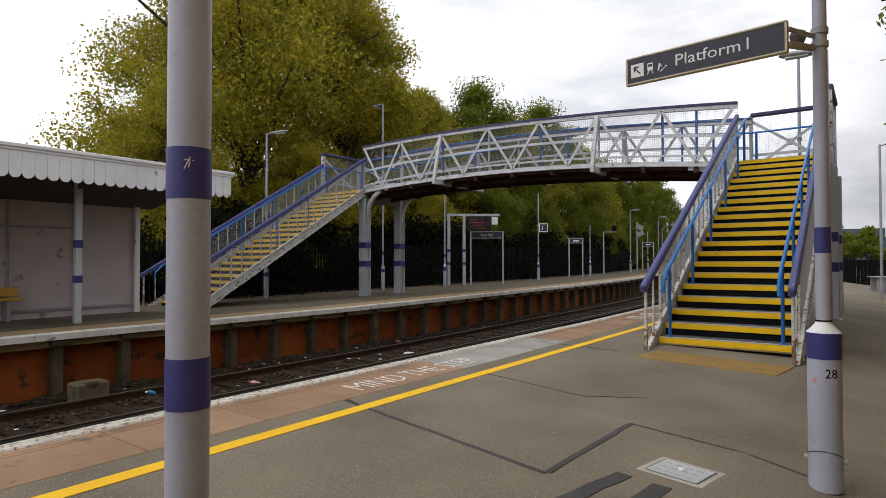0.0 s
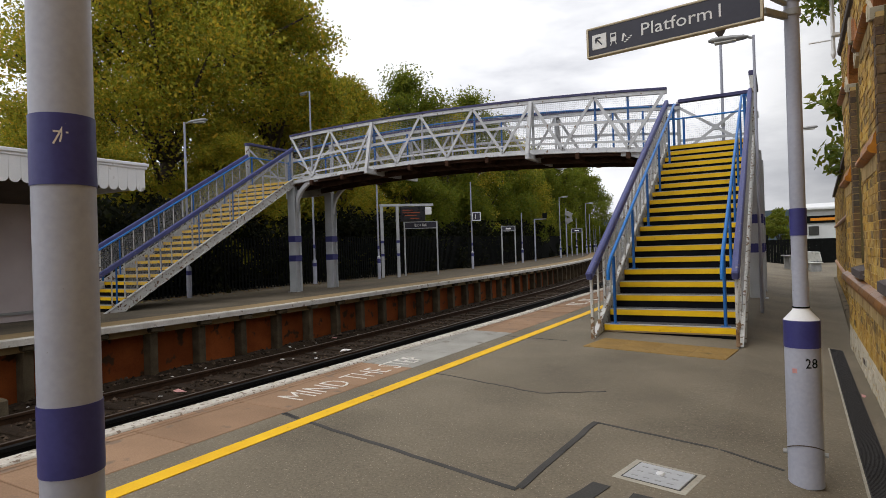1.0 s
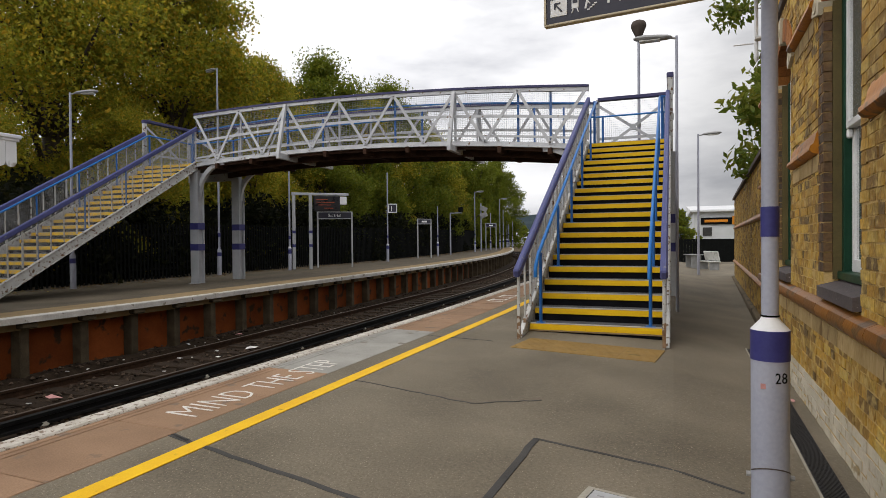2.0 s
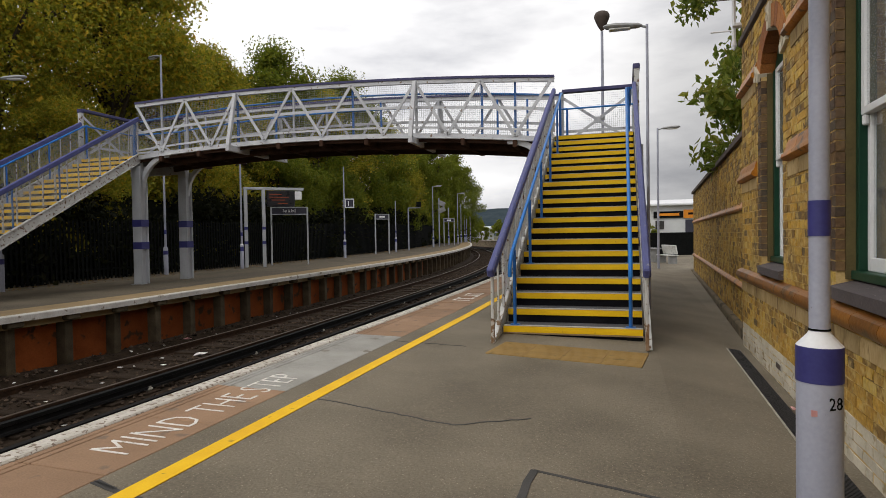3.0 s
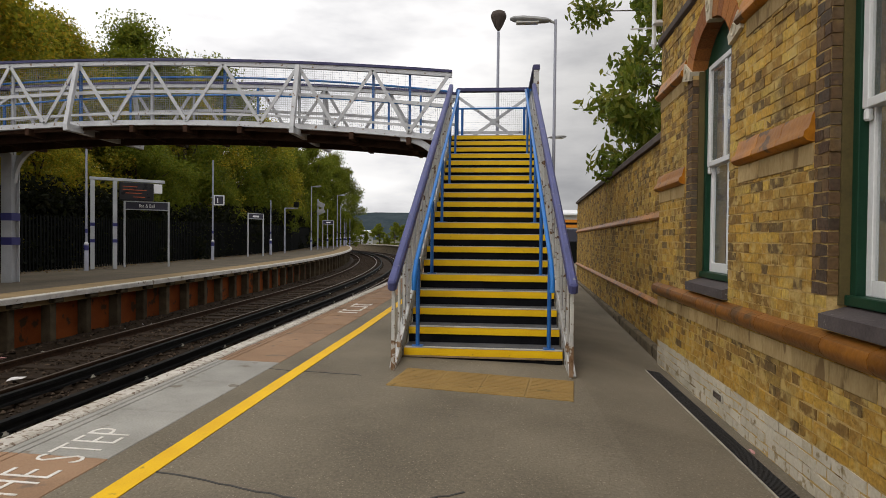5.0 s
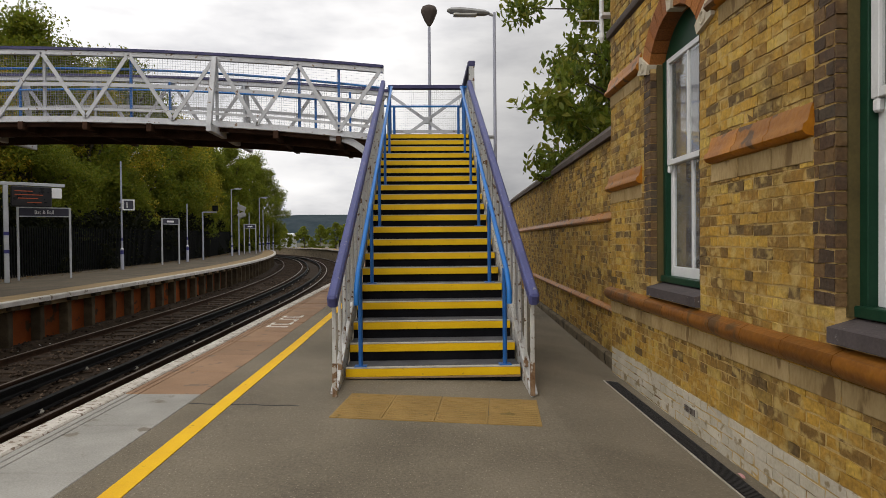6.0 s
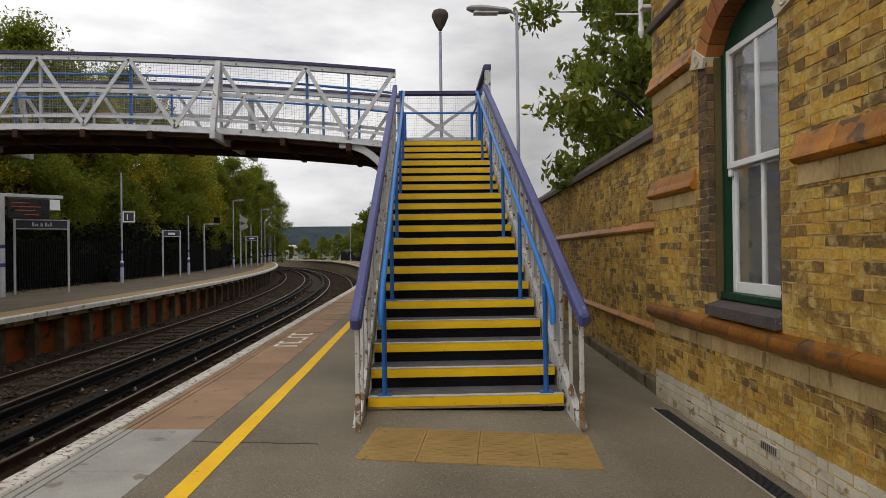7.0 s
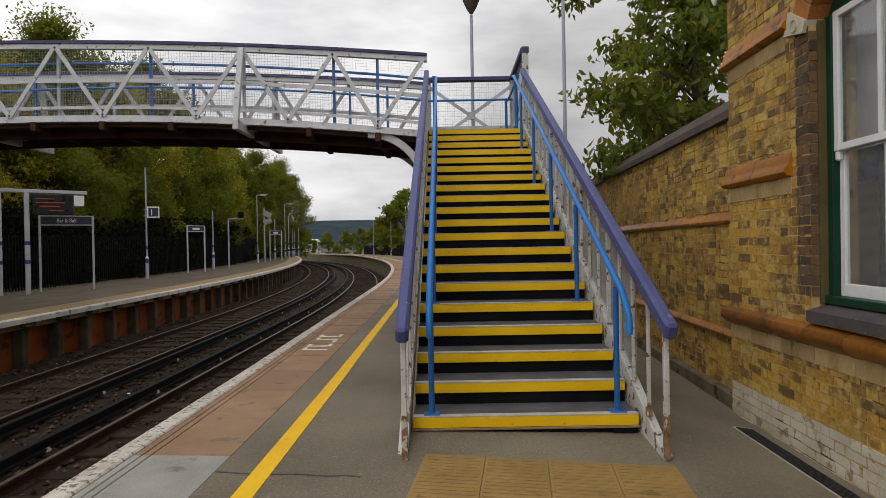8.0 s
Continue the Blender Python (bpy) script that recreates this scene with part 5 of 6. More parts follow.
def name_board(x, y, turn, w, z0, label, words=True):
    t = thing("station_sign", label, "sign", "station name boards")
    t.matrix_basis = pose(x, y, far_z(y), 0, 0, turn)
    for px in (0, w):
        part("post", Geo().box(px - 0.035, px + 0.035, -0.03, 0.03, 0, z0 + 0.42, 0.006), GREY_PAINT, t)
    part("board", Geo().box(0.035, w - 0.035, -0.02, 0.02, z0 + 0.10, z0 + 0.40), SIGN_DARK, t)
    part("frame", Geo().box(0.03, w - 0.03, -0.026, 0.026, z0 + 0.385, z0 + 0.42).box(0.03, w - 0.03, -0.026, 0.026, z0 + 0.08, z0 + 0.115), GREY_PAINT, t)
    if words:
        text("lettering", "Bat & Ball", 0.19, SIGN_WHITE, t, pose(w * 0.32, -0.022, z0 + 0.185, 90, 0, 0), w * 0.36)
    else:
        part("lettering_bar", Geo().box(w * 0.3, w * 0.7, -0.024, -0.019, z0 + 0.19, z0 + 0.29), SIGN_WHITE, t)
    return t


name_board(-14.3, 15.6, 30, 1.55, 2.15, "dark station name board on two grey posts")
name_board(-14.25, 27.0, 55, 1.0, 2.1, "dark station name board on grey posts far along the platform", False)
name_board(-14.9, 44.0, 40, 1.0, 2.1, "small dark station name board far along the platform", False)

gantry = thing("display_gantry", "grey two-post gantry carrying a black departure display", "display")
gantry.matrix_basis = pose(-14.55, 14.1, far_z(14.1), 0, 0, 40)
for px in (0.0, 0.72):
    pp = part("post", Geo().box(px - 0.07, px + 0.07, -0.07, 0.07, 0, 3.25, 0.01), GREY_PAINT, gantry)
    for a, b in ((0.98, 1.1), (1.58, 1.7)):
        part("band", Geo().box(px - 0.073, px + 0.073, -0.073, 0.073, a, b), BAND, pp)
part("cross_arm", Geo().box(-0.1, 2.4, -0.07, 0.07, 3.25, 3.36, 0.01), GREY_PAINT, gantry)
scr_ = part("screen", Geo().box(0.85, 2.0, -0.16, 0.16, 2.55, 3.22, 0.02), LED_BLACK, gantry, "black departure screen")
for i, (a, b, z) in enumerate(((0.95, 1.45, 3.05), (0.95, 1.75, 2.93), (1.05, 1.6, 2.81), (1.3, 1.7, 2.67))):
    part("lit_row", Geo().box(a, b, -0.165, -0.159, z, z + 0.026), LED, scr_)
part("side_panel", Geo().box(2.0, 2.3, -0.14, 0.14, 2.85, 3.2, 0.01), SIGN_WHITE, gantry)

sig = thing("railway_signal", "grey signal post with angled white backed lamps", "signal")
sig.matrix_basis = pose(-14.6, 41.6, far_z(41.6), 0, 0, 10)
part("mast", Geo().lathe(0, 0, [(0.06, 0), (0.05, 4.2)], 10), POLE_PAINT, sig)
for z, a in ((3.72, 25), (3.17, -25)):
    gg = Geo().box(-0.3, 0.3, -0.12, 0.12, -0.2, 0.2, 0.03, m=pose(0.25, -0.1, z, 0, a, 0))
    part("lamp_box", gg, LAMP_GREY, sig)
cctv = thing("camera_post", "thin grey post with a small dark box", "post")
cctv.matrix_basis = pose(-14.36, 33.3, far_z(33.3))
part("post", Geo().lathe(0, 0, [(0.06, 0), (0.045, 3.1)], 10), POLE_PAINT, cctv)
part("arm", Geo().box(0, 0.9, -0.03, 0.03, 3.05, 3.12), POLE_PAINT, cctv)
part("box", Geo().box(0.65, 0.95, -0.12, 0.12, 3.15, 3.5, 0.02), BLACK, cctv)

# white shelter with canopy on the far platform
sh = thing("canopy_shelter", "white boarded platform shelter with scalloped canopy edge", "shelter")
CX0, CX1, CY0, CY1 = -13.3, -9.97, -13.0, -0.78
part("canopy_roof", Geo().poly([(CX1, CY0, 3.09), (CX1, CY1, 3.09), (CX0, CY1, 3.28), (CX0, CY0, 3.28), (CX1, CY0, 3.01), (CX1, CY1, 3.01), (CX0, CY1, 2.5), (CX0, CY0, 2.5)], [(0, 1, 2, 3), (7, 6, 5, 4), (0, 4, 5, 1), (1, 5, 6, 2), (2, 6, 7, 3), (3, 7, 4, 0)]), COPE_DARK, sh, "dark canopy roof")
part("cornice", Geo().box(CX1 - 0.02, CX1 + 0.07, CY0, CY1 + 0.07, 3.09, 3.16, 0.012).box(CX1 - 0.02, CX1 + 0.045, CY0, CY1 + 0.045, 3.04, 3.09, 0.01), WHITE_BOARD, sh)
nb = 64
bw = (CY1 - CY0) / nb
pts = []
for x in (CX1, CX1 + 0.025):
    pts += [(x, 0.002, 3.07), (x, bw - 0.002, 3.07)]
    for j in range(7):
        a = math.pi * j / 6
        pts.append((x, bw / 2 + (bw / 2 - 0.002) * math.cos(a), 2.68 - 0.095 * math.sin(a)))
me = Geo().poly(pts, [tuple(range(9)), tuple(reversed(range(9, 18)))] + [(i, (i + 1) % 9, 9 + (i + 1) % 9, 9 + i) for i in range(9)]).mesh("valance_board", WHITE_BOARD)
for i in range(nb):
    piece("valance_board", me, sh, pose(0, CY0 + i * bw, 0))
part("end_board", Geo().box(CX0, CX1, CY1 - 0.03, CY1, 2.65, 3.07), WHITE_BOARD, sh)
part("back_wall", Geo().box(-13.45, -13.25, CY0, -1.15, -0.3, 2.6), SHELTER_WALL, sh, "pinkish white boarded wall")
part("end_trim", Geo().box(-13.24, -13.14, -1.25, -1.13, -0.25, 2.55, 0.01), WHITE_BOARD, sh)
for y in (-2.58, -3.9, -5.6):
    part("wall_pipe", Geo().tube([(-13.22, y, -0.2), (-13.22, y, 2.5)], 0.03, 8), LAMP_GREY, sh)
part("wall_rail", Geo().box(-13.25, -13.21, CY0, -2.4, 1.92, 1.97).box(-13.25, -13.20, CY0, -1.3, 0.10, 0.16), LAMP_GREY, sh)
for y in (-3.55, -7.5):
    c = part("canopy_post", Geo().box(-10.86, -10.74, y - 0.06, y + 0.06, fz(-10.8), 2.98, 0.012), GREY_PAINT, sh)
    for a, b in ((0.78, 0.92), (1.45, 1.60)):
        part("band", Geo().box(-10.864, -10.736, y - 0.064, y + 0.064, a, b), BAND, c)
    part("post_brace", Geo().beam((-10.8, y, 2.58), (-10.2, y, 2.98), 0.07, 0.07).beam((-10.8, y, 2.58), (-11.5, y, 2.93), 0.07, 0.07), COPE_DARK, c)
bench = thing("bench", "yellow boarded bench against the shelter wall", "bench")
part("seat_board", Geo().box(-13.1, -12.75, -7.5, -3.75, 0.38, 0.44, 0.01), SHELTER_YELLOW, bench)
part("back_board", Geo().box(-13.12, -13.07, -7.5, -3.75, 0.46, 0.65, 0.01), SHELTER_YELLOW, bench)
for y in (-7.2, -5.6, -4.0):
    part("leg", Geo().box(-13.05, -12.8, y - 0.03, y + 0.03, -0.10, 0.38), LAMP_GREY, bench)

# fence behind the far platform
fence = thing("palisade_fence", "black steel palisade fence before dark undergrowth", "fence")
fd = lambda s: float(np.interp(s, (-16, 8, 25, 50, 75, 110), (-15.9, -15.9, -15.0, -13.2, -11.8, -11)))
def pale(g, x, y, h=0.0):
    g.box(x - 0.012, x + 0.012, y - 0.035, y + 0.035, h - 0.25, h + 1.62)
    return g.poly([(x - 0.012, y - 0.035, h + 1.62), (x + 0.012, y - 0.035, h + 1.62), (x + 0.012, y + 0.035, h + 1.62), (x - 0.012, y + 0.035, h + 1.62), (x, y, h + 1.72)], [(0, 1, 4), (1, 2, 4), (2, 3, 4), (3, 0, 4)])


me_pale, pal = pale(Geo(), 0, 0).mesh("pale", BLACK), Geo()
for i in range(620):
    s = -14 + 0.155 * i
    x, y = line(s, fd(s))
    if -3 < s < 42:
        piece("pale", me_pale, fence, pose(x, y, 0.18 + grade(s), 0, 0, math.degrees(heading(s))))
    else:
        pale(pal, x, y, 0.18 + grade(s))
tagged(part("fence_rest", pal, BLACK, fence), kind="stuff")
for z in (0.1, 1.3):
    for a, b in zip(span(-14, 82, 2.7), span(-14, 82, 2.7)[1:]):
        part("fence_rail", Geo().beam((*line(a, fd(a) - 0.03), z + 0.18 + grade(a)), (*line(b, fd(b) - 0.03), z + 0.18 + grade(b)), 0.04, 0.05), BLACK, fence)

# ---- trees ----


def leaf_mesh(name, centres, radii, n, size, material, seed, droop=0.0, flat=0.75, long=1.5):
    """Many small folded leaves in shells round the given centres."""
    r = np.random.RandomState(seed)
    centres, radii = np.array(centres, float), np.array(radii, float)
    pick = r.choice(len(centres), n, p=radii ** 2 / np.sum(radii ** 2))
    d = r.normal(size=(n, 3))
    d /= np.linalg.norm(d, axis=1)[:, None]
    rad = radii[pick] * r.rand(n) ** 0.5 * (0.75 + 0.55 * r.rand(n))
    c = centres[pick] + d * rad[:, None] * np.array([1, 1, flat])
    u = r.normal(size=(n, 3))
    u[:, 2] -= droop
    u /= np.linalg.norm(u, axis=1)[:, None]
    w = np.cross(u, r.normal(size=(n, 3)))
    w /= np.linalg.norm(w, axis=1)[:, None] + 1e-9
    k = np.cross(u, w)
    L = size * (0.6 + 0.8 * r.rand(n))[:, None]
    a, b = c - u * L * 0.5 * long, c + u * L * 0.5 * long
    e, f = c + w * L * 0.42 + k * L * 0.15, c - w * L * 0.42 + k * L * 0.15
    v = np.stack([a, e, b, f], 1).reshape(-1, 3)
    idx = np.arange(n)[:, None] * 4
    fa = np.concatenate([idx + np.array([0, 1, 2]), idx + np.array([0, 2, 3])], 1).reshape(-1, 3)
    me = bpy.data.meshes.new(name)
    me.from_pydata(v.tolist(), [], fa.tolist())
    me.materials.append(material)
    return me


def tree(x, y, z, h, spread, leaves, size, material, seed, label, group="", clumps=90, low=0.22):
    r = random.Random(seed)
    t = thing("tree", label, "tree", group, at=(x, y, z))
    g = Geo()
    bend = [(r.uniform(-0.3, 0.3) * i / 3, r.uniform(-0.3, 0.3) * i / 3, h * 0.75 * i / 5) for i in range(6)]
    g.tube(bend, [h * 0.022 * (1 - 0.15 * i) for i in range(6)], 8)
    cs, rs = [], []
    for i in range(clumps):
        zz = low + (1 - low) * r.random() ** 0.85
        prof = math.sin(math.pi * min(1, (zz - low) / (1 - low) * 0.86 + 0.16)) ** 0.6
        a, q = r.uniform(0, 2 * math.pi), math.sqrt(r.uniform(0.12, 1.0))
        c = (math.cos(a) * q * spread * prof * r.uniform(0.7, 1.22), math.sin(a) * q * spread * prof * r.uniform(0.7, 1.22), zz * h * 0.95)
        cs.append(c)
        rs.append(r.choice((0.55, 0.75, 0.95, 1.2, 1.55)) * r.uniform(0.8, 1.2) * h / 15)
        if i % 3 == 0:
            k = min(4, max(1, int(c[2] / (h * 0.75) * 5) - 1))
            p = Vector(bend[k])
            m2 = (p + Vector(c)) / 2 + Vector((0, 0, 0.3))
            g.tube([p, m2, c], [h * 0.008, h * 0.005, h * 0.002], 5)
    part("trunk", g, BARK, t, smooth=True)
    ob = new("crown", leaf_mesh("crown", cs, rs, leaves, size, material, seed))
    ob.parent = t
    return t


big = tree(-23.6, 9.9, -0.5, 20.5, 7.4, 200000, 0.112, LEAVES, 3, "tall olive green broadleaf tree turning yellow behind the fence", "lineside trees", 230, 0.08)
mid_ = tree(-21.6, 27.5, -0.5, 14.6, 4.6, 66000, 0.125, LEAVES_GREEN, 5, "green broadleaf tree behind the fence", "lineside trees", 130, 0.05)
yel = tree(-23.0, 15.5, -0.5, 17.5, 5.2, 92000, 0.13, LEAVES, 8, "yellowing broadleaf tree behind the fence", "lineside trees", 160, 0.06)
bush = tree(-5.0, 60.5, -1.0, 8.5, 3.0, 9000, 0.20, LEAVES_GREEN, 15, "green broadleaf tree behind the platform fence", "distant trees", 60, 0.04)
for src, x, y, k, rz in ((yel, -22.0, 21.5, 0.72, 70), (mid_, -21.0, 36.6, 1.02, 40), (yel, -20.8, 32, 0.72, 130), (yel, -20.5, 43.5, 0.70, 220), (mid_, -20.2, 49, 0.80, 300), (mid_, -19.4, 55, 0.80, 20), (mid_, -18.9, 61.5, 0.80, 100),
                         (mid_, -23.5, 68, 0.75, 160), (yel, -19.6, 9.5, 0.44, 250), (yel, -19.6, 17.5, 0.46, 10), (mid_, -19.0, 23.5, 0.55, 190), (yel, -27, 24, 0.85, 300), (mid_, -27, 40, 0.95, 80), (mid_, -18.6, 40, 0.52, 33), (mid_, -18.3, 30, 0.50, 77), (yel, -20.5, 3.5, 0.48, 150)):
    copy_thing(src, pose(x, y, -0.5, 0, 0, rz) @ Matrix.Scale(k, 4))

r_ = random.Random(11)
cs, rs = [], []
for i in range(620):
    s = r_.uniform(-14, 78)
    d = fd(s) - r_.uniform(0.25, 3.0)
    x, y = line(s, d)
    cs.append((x, y, -0.2 + 3.1 * r_.random() ** 1.2))
    rs.append(r_.uniform(0.5, 1.1))
hedge = new("undergrowth", leaf_mesh("undergrowth", cs, rs, 95000, 0.16, LEAVES_SHADED, 21))
tagged(hedge, "ivy and bramble undergrowth behind the fence, coloured as in canopy shade", "undergrowth", kind="stuff")
# Added sheet in the same near-black colours, in place of deep shade under trees.
tagged(part("backdrop_bank", Geo().sweep([(-19.6, -1.3), (-19.6, 2.6), (-20.3, 3.0), (-21.3, -1.3)], span(-16, 60, 3), line), LEAVES_SHADED), "dark leaf-coloured sheet standing in for the shade behind the undergrowth", "bank", kind="structure")

r_ = random.Random(31)
g = Geo()
for i in range(2600):
    sdist = -12 + 62 * r_.random() ** 1.2
    dd = fd(sdist) + 0.12 + 1.1 * r_.random() ** 2.2
    x, y = line(sdist, dd)
    if dd > -9.9:
        continue
    a, q, zz = r_.uniform(0, 6.28), r_.uniform(0.025, 0.06), fz(max(dd, -13.5)) + grade(sdist) + 0.004
    cu, su = math.cos(a) * q, math.sin(a) * q
    g.poly([(x - cu, y - su, zz), (x + su * 0.5, y - cu * 0.5, zz + 0.012), (x + cu, y + su, zz + 0.004), (x - su * 0.5, y + cu * 0.5, zz + 0.014)], [(0, 1, 2), (0, 2, 3)])
drift = part("leaf_litter", g, FALLEN)
tagged(drift, "brown and yellow fallen leaves drifted along the fence", "leaves", kind="stuff")

# broad-leaved tree over the yard wall
r_ = random.Random(7)
bt = thing("tree", "broad-leaved dark green tree hanging over the yard wall", "tree", at=(0, 0, 0))
cs, rs = [], []
g = Geo().tube([(5.2, 8.5, -0.2), (5.0, 8.2, 2.5), (4.4, 7.6, 4.6), (4.0, 7.2, 6.5)], [0.16, 0.13, 0.09, 0.04], 8)
for i in range(104):
    c = (r_.uniform(2.2, 5.6), r_.uniform(5.0, 9.6), 2.7 + 5.6 * r_.random())
    if c[0] < 3.0 and r_.random() < 0.35:
        continue
    cs.append(c)
    rs.append(r_.uniform(0.3, 0.7))
    p = Vector((4.7, 7.9, min(6.3, max(2.0, c[2] - 0.5))))
    g.tube([p, (p + Vector(c)) / 2 + Vector((0, 0, 0.15)), c], [0.035, 0.022, 0.008], 5)
part("trunk", g, BARK, bt, smooth=True)
ob = new("crown", leaf_mesh("crown", cs, rs, 13000, 0.115, LEAVES_BIG, 9, droop=1.0, long=1.75))
ob.parent = bt

# ---- distance ----
g = Geo()
n = 60
for i in range(n + 1):
    a = radians(-70 + 140 * i / n)
    R = 1500
    h = 78 + 16 * noise.noise(Vector((i * 0.11, 0, 5))) + 5 * noise.noise(Vector((i * 0.9, 2, 1)))
    g.v += [(R * math.sin(a), R * math.cos(a), -2), (R * 1.05 * math.sin(a), R * 1.05 * math.cos(a), h * 0.6), (R * 1.15 * math.sin(a), R * 1.15 * math.cos(a), h)]
for i in range(n):
    for j in range(2):
        g.f.append((i * 3 + j, i * 3 + j + 1, i * 3 + 4 + j, i * 3 + 3 + j))
tagged(part("backdrop_hill", g, HILL), "wooded blue-green hill on the skyline", "hill", kind="structure")
for (x, y, k, rz) in ((-8, 72, 0.72, 50), (-10.5, 80, 0.66, 90), (-13.8, 88, 0.62, 140), (-17.5, 96, 0.6, 200), (-22, 104, 0.6, 30), (-27, 110, 0.62, 80), (-32, 116, 0.62, 180), (-38, 128, 0.66, 10), (-45, 135, 0.66, 70), (-52, 140, 0.7, 120),
                      (1.3, 36, 0.50, 20), (-1.5, 52, 0.66, 160), (-7, 66, 0.6, 15)):
    copy_thing(bush, pose(x, y, -1.0, 0, 0, rz) @ Matrix.Scale(k, 4))


# ---- platform surface details ----
g0 = lambda w, L: Geo().box(0.004, 0.058, 0.004, L - 0.004, -0.09, 0.0, 0.004).box(0.066, 0.118, 0.004, L - 0.004, -0.09, 0.0, 0.004).box(0.126, w - 0.004, 0.004, L - 0.004, -0.09, 0.0, 0.004)
SLAB_L = 0.905
slab_b, slab_g = g0(0.67, SLAB_L).mesh("edge_slab", COPING), g0(0.67, SLAB_L).mesh("edge_slab", SLAB_GREY)
for q in slab_b, slab_g:
    for v in q.vertices:
        v.co.z += -0.022 * v.co.x - 0.001
for i in range(95):
    s = -15.83 + SLAB_L * i
    x, y = line(s, -2.80)
    grey = -3.43 < s < -0.83
    piece("edge_slab", slab_g if grey else slab_b, near_platform, pose(x, y, grade(s + 0.45), 0, 0, math.degrees(heading(s + 0.45))))

on_ = lambda x, y: (x, y, gz(x) + 0.001)
lettering = text("painted_words", "MIND THE STEP", 0.40, WHITE_PAINT, near_platform, pose(-2.25, -4.70, -0.0115, 1.26, 0, 90), 2.03, 0.007)
lettering.data.transform(Matrix.Diagonal((1, 0.30 / 0.28, 1, 1)))
g = Geo()
for i in range(5):
    y = 3.55 + 0.28 * i
    for a, b, c, d in ((0, 0.05, 0, 0.34), (0.05, 0.2, 0.0, 0.05), (0.05, 0.2, 0.29, 0.34)):
        if (i + int(c * 10)) % 3 != 2:
            g.box(-2.62 + c, -2.62 + d, y + a, y + b, -0.012 + grade(y), grade(y) - 0.004)
part("painted_bars", g, WHITE_PAINT, near_platform, "worn white painted letter bars")

part("stair_apron", Geo().poly([on_(-1.0, -0.34), on_(0.84, -0.40), (0.84, 0.02, -0.05), (-1.0, 0.02, -0.004), (-1.0, 0.10, -0.004), (0.84, 0.10, -0.05), (0.84, 0.10, -0.1), (-1.0, 0.10, -0.1)], [(0, 1, 2, 3), (3, 2, 5, 4), (4, 5, 6, 7), (0, 3, 4, 7), (1, 6, 5, 2)]), ASPHALT, near_platform, "asphalt lip at the stair foot")
part("foot_timber", Geo().box(-0.93, 0.78, -0.016, 0.03, -0.006, 0.013, 0.004), FOOT_TIMBER, near_platform, "weathered timber under the lowest step")
# Black block that fills the gap under the right end of the step.
part("black_block", Geo().box(0.58, 0.75, -0.008, 0.06, -0.09, -0.008, 0.004), BLACK, near_platform, "black block in the gap under the lowest step")
tac = thing("tactile_strip", "buff ribbed tactile paving at the foot of the stairs", "paving")
tac.matrix_basis = pose(-0.905, -1.13, gz(-0.905) + 0.002, 0, math.degrees(0.022), -7.2)
tg = Geo().box(0.0015, 0.4085, 0.0, 0.72, -0.02, 0.008, 0.002)
for i in range(13):
    tg.box(0.02, 0.39, 0.03 + 0.053 * i, 0.052 + 0.053 * i, 0.008, 0.0115, 0.0)
me = tg.mesh("tactile_tile", TACTILE)
for i in range(4):
    piece("tactile_tile", me, tac, pose(0.41 * i, 0, 0))


def on(x, y, dz=0.0):
    return (x, y, gz(x) + dz)


def strip(name, pts, w, material, parent, label=""):
    """A flat strip lying on the platform."""
    g = Geo()
    v = [Vector((*p, 0)) for p in pts]
    for i, p in enumerate(v):
        d = (v[min(i + 1, len(v) - 1)] - v[max(i - 1, 0)]).normalized()
        nrm = Vector((-d.y, d.x, 0)) * w / 2
        for q in (p + nrm, p - nrm):
            g.v += [on(q.x, q.y, 0.004), on(q.x, q.y, 0.0)]
    for i in range(len(v) - 1):
        k = i * 4
        g.f += [(k, k + 4, k + 6, k + 2), (k, k + 1, k + 5, k + 4), (k + 2, k + 6, k + 7, k + 3)]
    return part(name, g, material, parent, label)


def wander(a, b, n, amp, seed):
    r = random.Random(seed)
    out = []
    for i in range(n + 1):
        t = i / n
        out.append((a[0] + (b[0] - a[0]) * t + r.uniform(-amp, amp), a[1] + (b[1] - a[1]) * t + r.uniform(-amp, amp)))
    return out


strip("filled_joint", wander((-2.12, -5.06), (0.02, -5.56), 14, 0.006, 1), 0.035, PATCH, near_platform, "dark filled joint")
strip("filled_joint", wander((0.07, -4.20), (0.02, -5.54), 8, 0.006, 2), 0.045, PATCH, near_platform, "dark filled joint")
strip("filled_joint", wander((0.07, -4.20), (1.25, -4.50), 8, 0.004, 3), 0.022, PATCH, near_platform, "dark filled joint")
strip("filled_joint", wander((0.40, -5.28), (0.20, -6.15), 6, 0.01, 4), 0.10, PATCH, near_platform, "dark filled trench")
strip("filled_joint", wander((0.62, -5.34), (0.52, -6.25), 6, 0.01, 5), 0.11, PATCH, near_platform, "dark filled trench")
strip("crack", wander((-1.83, -3.27), (-0.62, -3.57), 16, 0.018, 6) + wander((-0.57, -3.57), (-0.09, -3.29), 8, 0.018, 7), 0.012, PATCH, near_platform, "hairline crack")
strip("crack", wander((-2.12, -0.75), (-1.2, -0.80), 10, 0.012, 8), 0.012, PATCH, near_platform, "hairline crack")
strip("crack", wander((-2.12, -5.04), (-1.95, -5.09), 3, 0.004, 8), 0.03, PATCH, near_platform)

mh = thing("manhole_cover", "pale grey square steel inspection cover in rough concrete", "manhole cover")
mh.matrix_basis = pose(0.645, -5.03, gz(0.645), 0, math.degrees(0.022), -12)
part("surround", Geo().box(-0.20, 0.20, -0.165, 0.165, -0.02, 0.003, 0.002), PALE_CONCRETE, mh)
